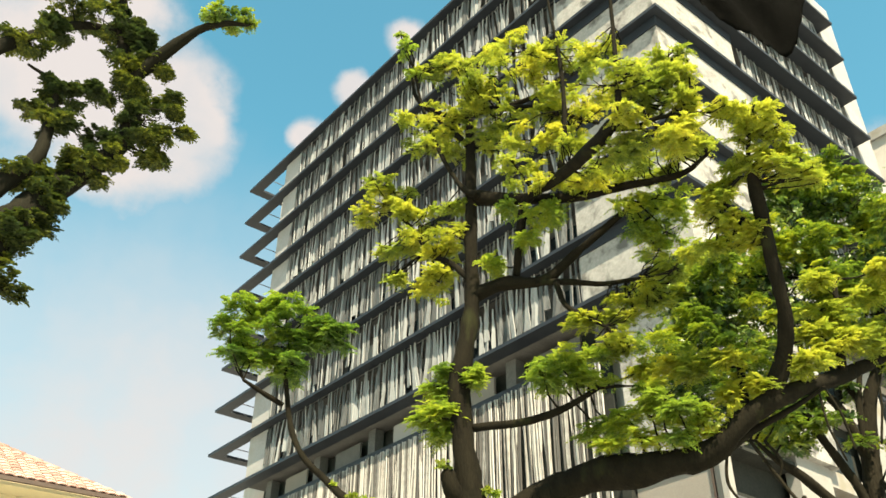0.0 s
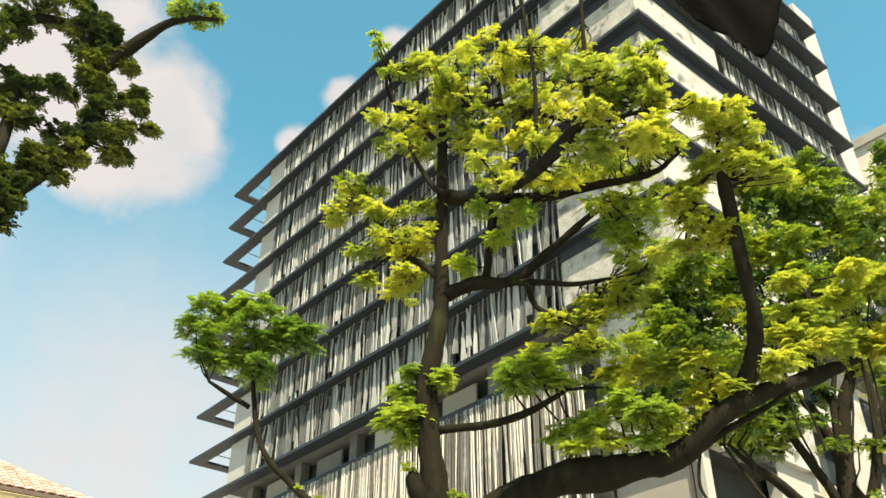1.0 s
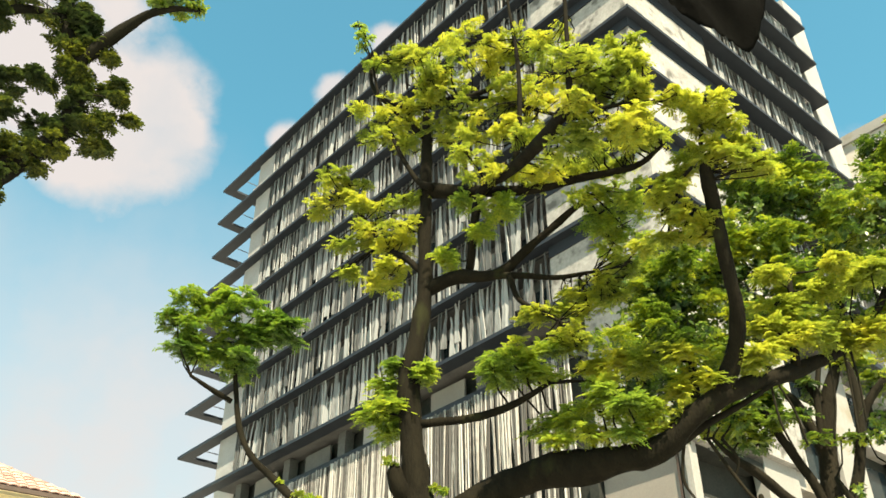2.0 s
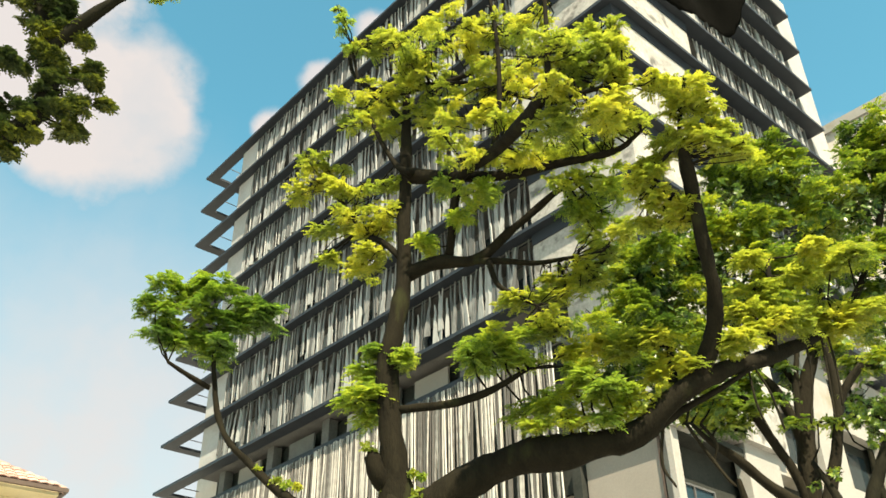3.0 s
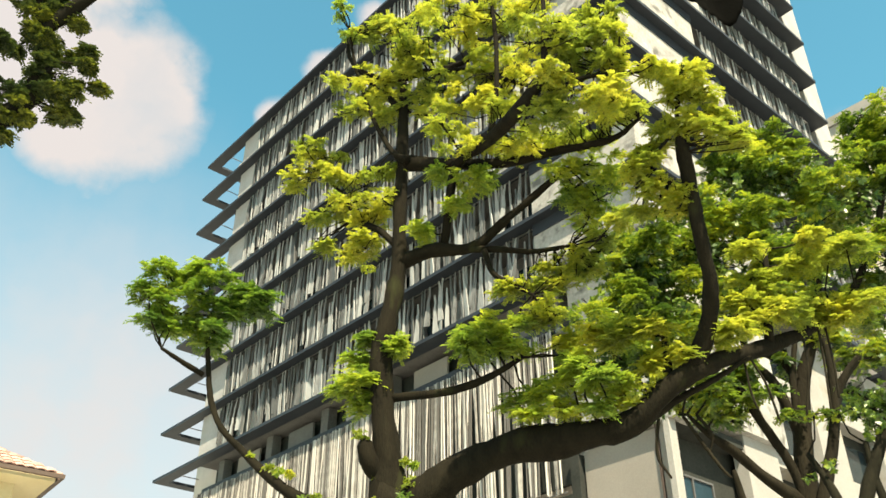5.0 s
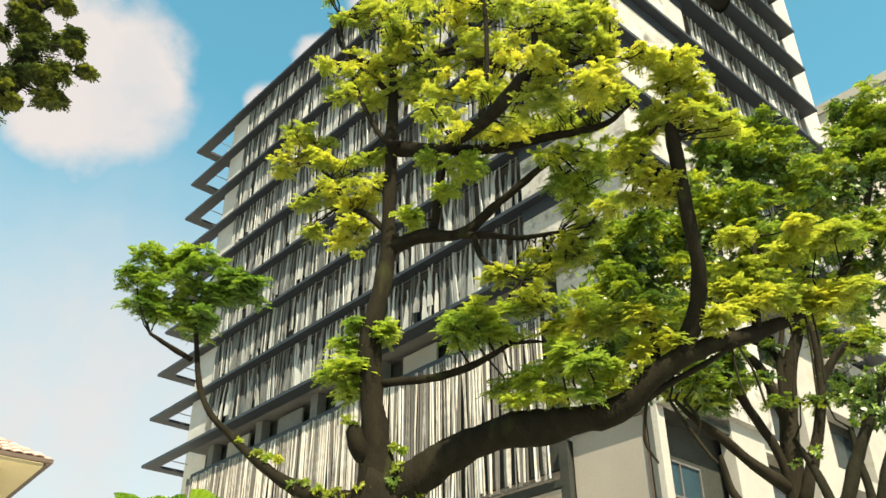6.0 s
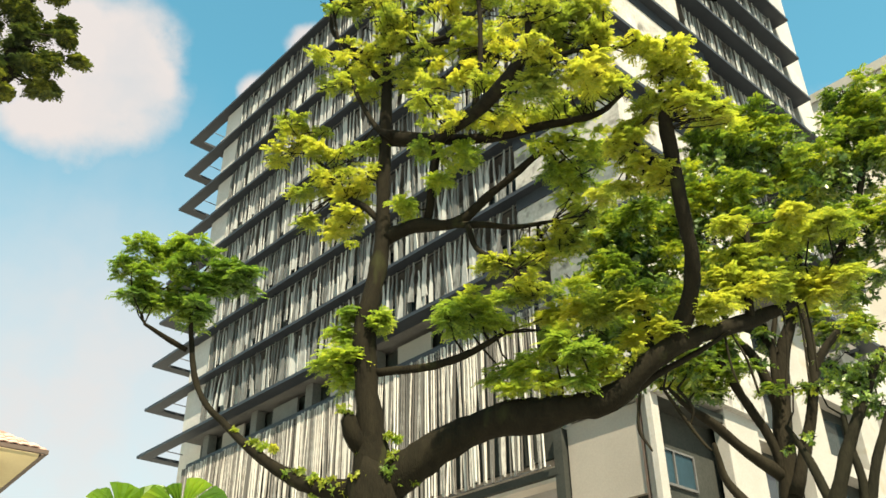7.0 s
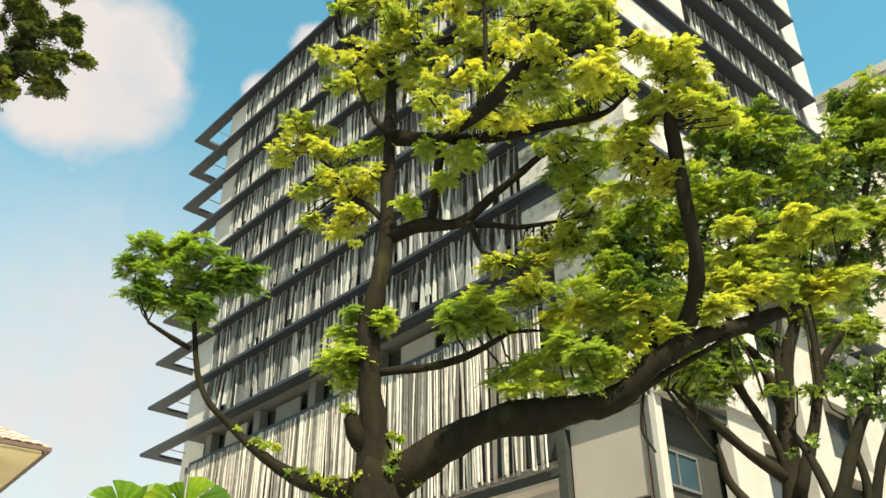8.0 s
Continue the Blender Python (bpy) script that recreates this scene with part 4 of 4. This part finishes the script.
limb(dark_tree, "branch", (-6.82, 10.48, 8.70, 0.202), (-6.44, 11.06, 9.91, 0.175), (-6.18, 11.32, 10.58, 0.130), (-6.20, 11.43, 11.58, 0.084), (-6.30, 11.37, 12.29, 0.043), (-6.71, 11.13, 12.51, 0.022))
limb(dark_tree, "branch", (-6.38, 10.75, 7.41, 0.105), (-6.11, 11.02, 7.93, 0.063), (-5.84, 11.28, 8.19, 0.027))
DARK_A = [
    (-4.82, 11.92, 12.03, 0.30), (-4.90, 11.98, 11.70, 0.26), (-4.57, 12.01, 11.67, 0.20), (-4.97, 11.98, 12.48, 0.19), (-5.67, 11.77, 11.60, 0.20),
    (-5.59, 11.54, 10.85, 0.21), (-5.29, 11.66, 10.96, 0.20), (-5.85, 11.70, 10.62, 0.21), (-5.84, 11.49, 9.89, 0.18), (-5.26, 11.79, 11.44, 0.18),
    (-6.18, 11.55, 12.07, 0.23), (-6.13, 11.40, 11.55, 0.19), (-6.41, 11.45, 12.35, 0.14), (-5.68, 11.45, 12.26, 0.10), (-5.98, 11.37, 12.23, 0.11),
    (-5.67, 11.86, 12.46, 0.09), (-4.53, 12.13, 11.34, 0.09), (-4.72, 12.17, 11.30, 0.08), (-4.16, 12.11, 11.91, 0.07), (-4.48, 12.04, 12.63, 0.09),
    (-4.70, 11.91, 13.16, 0.07), (-4.34, 11.82, 12.16, 0.07),
]
DARK_B = [
    (-5.41, 11.85, 13.73, 0.23), (-5.18, 11.71, 13.78, 0.17), (-5.47, 11.65, 14.02, 0.25), (-5.79, 11.32, 13.86, 0.27), (-6.37, 11.30, 13.87, 0.27),
    (-6.47, 10.98, 13.36, 0.16), (-5.76, 11.73, 14.53, 0.29), (-5.23, 11.93, 13.18, 0.14), (-5.38, 11.96, 12.91, 0.12), (-5.02, 11.78, 13.49, 0.14),
    (-5.36, 11.83, 10.63, 0.07), (-5.17, 12.04, 11.11, 0.08), (-5.81, 11.56, 9.51, 0.09), (-6.22, 11.43, 10.38, 0.18), (-6.62, 11.50, 11.87, 0.20),
    (-6.60, 10.72, 12.65, 0.20), (-6.26, 10.82, 14.05, 0.33), (-5.96, 11.39, 14.93, 0.36), (-5.86, 11.49, 9.76, 0.15), (-6.06, 11.28, 9.17, 0.16),
    (-5.90, 11.25, 8.17, 0.17), (-6.07, 10.93, 8.78, 0.24),
]
DARK_TIP = [
    (-3.81, 11.20, 13.92, 0.18), (-3.58, 11.12, 13.93, 0.18), (-3.25, 11.18, 13.96, 0.16), (-3.13, 11.27, 13.83, 0.10), (-3.46, 11.39, 13.89, 0.10),
    (-3.71, 11.35, 13.87, 0.08),
]
DARK_C = [
    (-6.07, 10.93, 8.78, 0.26), (-6.13, 10.78, 8.34, 0.31), (-5.92, 11.12, 9.18, 0.20), (-6.03, 11.18, 9.37, 0.18), (-5.92, 11.35, 9.87, 0.20),
    (-5.74, 11.55, 10.31, 0.20), (-5.51, 11.67, 10.70, 0.20), (-5.27, 11.78, 11.16, 0.21), (-5.17, 11.82, 12.77, 0.20), (-5.37, 11.73, 13.23, 0.20),
    (-5.56, 11.64, 13.93, 0.23), (-6.28, 11.15, 10.16, 0.20), (-6.14, 11.35, 11.44, 0.21), (-6.80, 10.73, 12.68, 0.14), (-6.41, 11.08, 13.29, 0.15),
    (-4.97, 11.80, 13.32, 0.09),
]
DARK = DARK_A + DARK_B + DARK_C
twigs(dark_tree, DARK + DARK_TIP, 22, M_BARK_DARK)
mesh_of_quads("crown", sprays(DARK + spread(DARK, 38, 0.36, 1.0), 62, 8, 0.13, 5, 0.065, 7, 0.9, 0.36), M_LEAF_DARK, dark_tree, "leaf tufts coloured dark green for shade")
# lighter leaf material stands in for sunlight on the limb end
mesh_of_quads("crown", sprays(DARK_TIP, 150, 9, 0.16, 5, 0.07, 8, 0.85, 0.34), M_LEAF_DEEP, dark_tree, "green tuft at the limb end coloured lighter for sun")

# the dense tree behind on the other side
back_tree = thing("tree", pose(0, 0, 0), "dense deep green tree behind the street tree", "tree")
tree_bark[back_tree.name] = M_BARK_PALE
limb(back_tree, "trunk", (8.6, 15.9, -0.2, 0.5), (8.45, 15.8, 2.5, 0.36), (8.40, 15.76, 5.2, 0.30))
limb(back_tree, "trunk", (8.40, 15.76, 5.12, 0.221), (8.45, 15.74, 6.10, 0.190), (8.54, 15.69, 7.35, 0.171), (8.74, 15.59, 8.45, 0.140), (9.06, 15.41, 9.34, 0.107), (9.48, 15.40, 10.76, 0.087), (9.72, 15.61, 12.59, 0.066), (9.87, 15.63, 13.85, 0.041))
limb(back_tree, "branch", (8.41, 15.53, 5.84, 0.121), (8.78, 15.23, 6.98, 0.101), (8.95, 15.02, 7.76, 0.090), (8.99, 14.88, 8.60, 0.068), (8.98, 14.88, 9.31, 0.046))
limb(back_tree, "branch", (8.78, 15.23, 6.98, 0.089), (9.11, 15.04, 8.11, 0.080), (9.52, 14.80, 8.70, 0.058))
limb(back_tree, "branch", (8.54, 15.69, 7.46, 0.115), (8.23, 15.62, 8.45, 0.092), (7.87, 15.69, 9.06, 0.070), (7.70, 15.66, 10.16, 0.059), (7.48, 15.75, 11.56, 0.049))
limb(back_tree, "branch", (8.42, 15.75, 6.20, 0.135), (7.73, 15.64, 6.62, 0.099), (7.15, 15.57, 7.11, 0.088), (6.64, 15.46, 7.43, 0.054), (6.36, 15.45, 7.75, 0.033))
limb(back_tree, "branch", (8.39, 15.77, 6.10, 0.101), (8.20, 15.64, 6.89, 0.090), (7.74, 15.64, 7.86, 0.079), (7.51, 15.63, 8.43, 0.057))
limb(back_tree, "branch", (7.54, 15.62, 5.65, 0.097), (7.23, 15.65, 6.15, 0.076), (7.10, 15.59, 6.74, 0.044))
limb(back_tree, "branch", (6.24, 15.40, 7.72, 0.032), (6.53, 15.39, 7.18, 0.032), (6.81, 15.39, 6.72, 0.032), (6.93, 15.34, 6.55, 0.021))
limb(back_tree, "branch", (6.47, 15.31, 7.69, 0.032), (6.70, 15.32, 7.32, 0.032), (6.65, 15.45, 7.00, 0.022))
limb(back_tree, "branch", (8.72, 15.60, 8.34, 0.082), (8.49, 15.61, 8.92, 0.070), (8.02, 15.73, 9.20, 0.047))
limb(back_tree, "branch", (8.48, 15.61, 7.76, 0.069), (8.54, 15.47, 8.62, 0.058), (8.70, 15.38, 9.31, 0.047))
limb(back_tree, "branch", (5.79, 15.34, 7.68, 0.032), (5.71, 15.47, 6.98, 0.032), (5.88, 15.42, 6.55, 0.021))
limb(back_tree, "branch", (9.06, 15.41, 9.34, 0.095), (9.99, 15.21, 10.28, 0.074), (10.88, 14.97, 11.94, 0.065), (11.34, 14.89, 13.37, 0.041))
limb(back_tree, "aerial_root", (7.10, 12.15, 7.64, 0.018), (7.06, 12.18, 7.09, 0.018), (6.93, 12.25, 6.48, 0.018))
limb(back_tree, "aerial_root", (7.41, 12.21, 7.87, 0.019), (7.37, 12.23, 7.21, 0.018), (7.32, 12.26, 6.59, 0.018))
limb(back_tree, "aerial_root", (7.55, 12.25, 7.95, 0.019), (7.54, 12.25, 7.32, 0.019), (7.50, 12.28, 6.78, 0.018))
limb(back_tree, "aerial_root", (6.04, 11.80, 7.15, 0.017), (6.26, 11.91, 6.76, 0.017), (6.41, 12.06, 6.31, 0.017))
limb(back_tree, "aerial_root", (5.96, 11.83, 7.11, 0.017), (6.02, 11.91, 6.58, 0.017), (6.23, 12.04, 6.12, 0.017))
BACK_A = [
    (6.17, 15.63, 11.00, 0.89), (5.08, 15.46, 9.82, 0.73), (6.35, 15.57, 9.80, 0.80), (5.38, 15.37, 8.70, 0.60), (7.78, 15.51, 12.41, 0.94),
    (9.01, 15.44, 13.18, 0.92), (8.27, 15.60, 11.50, 0.93), (7.45, 15.66, 10.81, 0.84), (10.01, 15.43, 13.09, 1.00), (9.35, 15.24, 11.61, 0.94),
    (10.45, 15.15, 12.32, 0.91), (6.22, 15.08, 8.36, 0.43), (6.76, 15.19, 8.10, 0.48),
]
BACK_D = [
    (11.16, 14.90, 14.39, 0.50), (11.57, 14.72, 14.35, 0.56), (11.03, 15.00, 13.43, 0.54), (11.67, 14.64, 13.66, 0.55),
]
BACK_B = [
    (11.39, 14.85, 13.65, 0.68), (11.43, 14.83, 12.88, 0.62), (10.41, 15.18, 11.07, 0.76), (10.93, 15.06, 11.03, 0.70), (9.16, 15.36, 10.45, 0.79),
    (8.21, 15.63, 10.44, 0.79), (5.26, 15.72, 11.15, 0.54), (7.11, 15.70, 11.64, 0.73), (10.55, 15.08, 9.98, 0.62), (7.58, 15.71, 8.70, 0.46),
    (9.50, 15.51, 14.21, 0.55), (8.55, 15.68, 13.65, 0.58),
]
BACK_C = [
    (6.90, 16.00, 7.98, 0.39), (7.33, 15.82, 8.27, 0.41), (6.46, 15.95, 8.06, 0.27), (7.36, 15.81, 7.80, 0.20), (7.77, 15.62, 8.67, 0.23),
    (8.78, 15.11, 7.68, 0.18), (7.51, 15.52, 8.03, 0.16), (8.44, 15.52, 8.88, 0.30), (9.57, 15.12, 8.73, 0.35), (9.32, 15.26, 9.27, 0.43),
    (10.02, 14.84, 8.85, 0.47),
    (6.91, 15.67, 8.36, 0.28), (7.21, 15.69, 8.15, 0.26), (7.46, 15.79, 7.91, 0.17), (6.56, 15.43, 8.02, 0.19), (7.00, 15.70, 7.86, 0.19), (8.08, 15.24, 8.16, 0.21), (8.29, 15.38, 7.77, 0.17), (7.51, 15.22, 8.08, 0.15),
]
BACK = BACK_A + BACK_B + BACK_C + BACK_D
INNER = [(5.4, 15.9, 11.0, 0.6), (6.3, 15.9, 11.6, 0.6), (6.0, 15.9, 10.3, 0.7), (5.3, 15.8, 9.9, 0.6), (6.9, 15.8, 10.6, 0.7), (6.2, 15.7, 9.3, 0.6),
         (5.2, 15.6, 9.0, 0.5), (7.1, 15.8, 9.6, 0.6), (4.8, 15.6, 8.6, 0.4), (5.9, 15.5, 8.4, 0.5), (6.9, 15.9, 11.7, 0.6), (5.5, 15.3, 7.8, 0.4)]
outer = spread([c for c in BACK if c[3] > 0.5], 41, 0.42, 0.75) + spread([c for c in BACK if c[3] > 0.5], 42, 0.36, 0.9) + [c for c in BACK if c[3] <= 0.5]
twigs(back_tree, BACK, 23, M_BARK_PALE, 0.016)
mesh_of_quads("crown", sprays(outer, 44, 8, 0.27, 7, 0.10, 9, 0.6), M_LEAF_DEEP, back_tree, "dense deep green leaves")
mesh_of_quads("crown", whorls(BACK + INNER + spread(INNER, 43, 0.5, 0.9), 130, 0.12, 10), M_LEAF_SHADE, back_tree, "inner leaves coloured dark for shade")

# the slim tree at the edge
small_tree = thing("tree", pose(0, 0, 0), "slim several-stemmed tree with small leaves", "tree")
tree_bark[small_tree.name] = M_BARK_DARK
limb(small_tree, "trunk", (7.2, 13.0, -0.2, 0.26), (7.25, 12.97, 2.0, 0.21), (7.36, 12.92, 4.2, 0.18))
limb(small_tree, "trunk", (7.7, 12.7, -0.2, 0.16), (7.8, 12.66, 2.2, 0.12), (7.88, 12.63, 4.6, 0.09))
limb(small_tree, "trunk", (7.36, 12.92, 4.16, 0.181), (7.63, 12.77, 5.07, 0.119), (7.95, 12.59, 5.86, 0.093), (8.24, 12.41, 6.50, 0.076), (8.57, 12.20, 7.15, 0.048))
limb(small_tree, "branch", (7.86, 12.64, 4.42, 0.091), (7.95, 12.59, 5.19, 0.074), (7.92, 12.61, 5.69, 0.056), (7.92, 12.61, 6.21, 0.038))
limb(small_tree, "branch", (7.54, 12.83, 4.92, 0.073), (7.49, 13.08, 5.66, 0.066), (7.34, 13.27, 6.25, 0.038))
limb(small_tree, "branch", (7.90, 12.62, 4.64, 0.091), (8.17, 12.46, 5.48, 0.074), (8.55, 12.21, 6.43, 0.047))
SMALL_R = [
    (8.08, 12.51, 6.71, 0.32), (8.34, 12.35, 6.84, 0.34), (8.16, 12.46, 6.43, 0.28), (7.93, 12.60, 7.02, 0.25), (8.33, 12.35, 6.30, 0.23),
    (7.55, 13.05, 6.00, 0.13), (7.53, 13.17, 6.87, 0.17), (7.80, 12.91, 6.77, 0.17), (8.53, 12.22, 6.97, 0.29), (7.28, 13.30, 5.90, 0.13),
]
SMALL_D = [(8.50, 13.29, 7.19, 0.24), (8.83, 13.31, 6.96, 0.25), (8.76, 13.65, 6.75, 0.20), (8.97, 13.14, 7.29, 0.24), (8.37, 13.33, 6.96, 0.15), (9.13, 13.64, 6.71, 0.18)]
twigs(small_tree, SMALL_R + SMALL_D, 24, M_BARK_DARK)
mesh_of_quads("crown", whorls(SMALL_R, 420, 0.075, 11), M_LEAF_DEEP, small_tree, "small green leaves")
mesh_of_quads("crown", whorls(SMALL_D + spread(SMALL_D, 44, 0.5, 0.9), 420, 0.075, 15), M_LEAF_SHADE, small_tree, "small leaves coloured dark for shade")


# ---- fan palm at the foot of the view ----
palm = thing("palm", pose(-1.30, 9.36, 0), "bright green fan palm with pleated blades", "palm")
tree_bark[palm.name] = M_BARK_PALE
limb(palm, "trunk", (0, 0, -0.1, 0.12), (0.02, 0.02, 1.6, 0.09), (0, 0, 3.1, 0.08))


def fan(cx, cy, cz, turn, tilt, rad):
    """A blade split into pleated wedges with blunt, toothed ends of uneven length and lift."""
    r = random.Random(int(cx * 100) + 7)
    bm = bmesh.new()
    a = -105
    while a < 95:
        wide = r.uniform(24, 46)
        reach, lift = rad * r.uniform(0.82, 1.22), r.uniform(-0.16, 0.12) * rad
        n = 6
        hub = bm.verts.new((0, 0, 0))
        rim = []
        for i in range(n + 1):
            th = radians(a + wide * i / n)
            edge = reach * (1.0 - 0.10 * abs(i / n - 0.45)) * (1.0 if i % 2 == 0 else 0.955)
            fold = 0.018 if i % 2 else -0.012
            mid = bm.verts.new((math.sin(th) * edge * 0.55, math.cos(th) * edge * 0.55, fold + lift * 0.5))
            end = bm.verts.new((math.sin(th) * edge, math.cos(th) * edge, fold + lift - 0.12 * rad))
            rim.append((mid, end))
        for (p, q), (u, v) in zip(rim, rim[1:]):
            bm.faces.new((hub, p, u))
            bm.faces.new((p, q, v, u))
        a += wide + r.uniform(1, 7)
    bmesh.ops.solidify(bm, geom=bm.faces[:], thickness=0.004)
    ob = part("frond", bm, M_PALM, palm)
    ob.matrix_local = pose(cx, cy, cz, tilt, 0, turn)
    limb(palm, "stalk", (0, 0, 3.0, 0.02), (cx * 0.5, cy * 0.5, 3.45, 0.015), (cx, cy, cz, 0.012))


for spec in ((0.36, 0.02, 3.86, 2, 68, 0.42), (-0.22, -0.05, 3.82, 24, 58, 0.44), (-0.02, 0.12, 3.72, -10, 74, 0.46),
             (-0.50, 0.1, 3.74, 40, 50, 0.40), (0.60, 0.2, 3.68, -30, 55, 0.38)):
    fan(*spec)

# ---- tiled house ----
house = thing("house", pose(-8.15, 25.70, 0, 0, 0, 212.6), "cream house with a hipped terracotta tile roof", "house")
# x runs along the near eave away from the corner, y (mirrored) along the other eave
EAVE, PITCH, LX, LY = 9.64, 0.585, 13.0, 10.0
ridge_h = PITCH * LY / 2
bm = bmesh.new()
c = [bm.verts.new(p) for p in ((0, 0, EAVE), (LX, 0, EAVE), (LX, -LY, EAVE), (0, -LY, EAVE),
                               (LY / 2, -LY / 2, EAVE + ridge_h), (LX - LY / 2, -LY / 2, EAVE + ridge_h))]
for f in ((0, 1, 5, 4), (1, 2, 5), (2, 3, 4, 5), (3, 0, 4), (3, 2, 1, 0)):
    bm.faces.new([c[i] for i in f])
bmesh.ops.recalc_face_normals(bm, faces=bm.faces)
roof = part("roof", bm, M_TILE, house, "hipped terracotta tile roof")
block("soffit", (0.05, LX - 0.05, -LY + 0.05, -0.05, EAVE - 0.2, EAVE - 0.02), M_PAINT, house, "cream painted eave soffit")
bm = bmesh.new()
for dims in ((-0.15, LX, 0.02, 0.15), (-0.15, -0.02, -LY, 0.02)):
    box(bm, *dims, EAVE - 0.12, EAVE - 0.01)
part("gutter", bm, M_GUTTER, house, "brown eave gutter")
block("wall", (0.9, LX - 0.9, -LY + 0.9, -0.9, 0, EAVE - 0.2), M_PAINT, house, "cream painted house wall")

# hip caps, then tiles of the near slope and the end slope
slope = math.atan(PITCH)
bm = bmesh.new()
bmesh.ops.create_cone(bm, segments=8, radius1=0.10, radius2=0.075, depth=0.66, cap_ends=True, matrix=Matrix.Rotation(radians(90), 4, "Y"))
CAP = data_of("hip_cap", bm, M_TILE, True)
for i in range(11):
    f0 = i / 11 * LY / 2
    piece("hip_cap", CAP, roof, pose(f0 + 0.16, -f0 - 0.16, EAVE + PITCH * f0 + 0.08, 0, 0, -45) @ Matrix.Rotation(-math.atan(PITCH / 1.414), 4, "Y"))


def tile_mesh():
    bm = bmesh.new()
    rows = []
    for f, lift in ((0.0, 0.042), (1.0, 0.012)):
        row = []
        for j in range(5):
            a = -1 + j / 2
            row.append(bm.verts.new((a * 0.135, f * 0.40, lift + 0.032 * (1 - a * a))))
        low = [bm.verts.new((v.co.x, v.co.y, v.co.z - 0.03)) for v in row]
        rows.append((row, low))
    (r0, l0), (r1, l1) = rows
    for j in range(4):
        bm.faces.new((r0[j], r0[j + 1], r1[j + 1], r1[j]))
        bm.faces.new((l0[j], l0[j + 1], r0[j + 1], r0[j]))
    bmesh.ops.recalc_face_normals(bm, faces=bm.faces)
    return data_of("tile", bm, M_TILE)


TILE = tile_mesh()
count = 0
for row in range(16):
    run = row * 0.30
    x = run + 0.2
    while x < min(LX - run, 8.5) and count < 300:
        m = pose(x, -run * math.cos(slope) + 0.03, EAVE + run * math.sin(slope) + 0.02) @ Matrix.Rotation(math.pi, 4, "Z") @ Matrix.Rotation(slope, 4, "X")
        piece("tile", TILE, roof, m)
        count += 1
        x += 0.28

# ---- slats of the screens ----
for k in range(1, 9):
    screen(True, 7.75, 36.95, levels[k] + 0.2, 100 + k, SLATS, SLATS_SHORT, 3.3, 0.285, 4.5)
    screen(False, (9.0, 8.5, 8.0, 8.6, 9.5, 6.5, 5.5, 6.0)[k - 1], DEP - 1.0, levels[k] + 0.2, 200 + k, SLATS, SLATS_SHORT, 3.3, 0.29, 4.5)
screen(True, 5.6, 37.4, 12.1, 300, SLATS_LOW, None, 7.25, 0.122, 1.5)
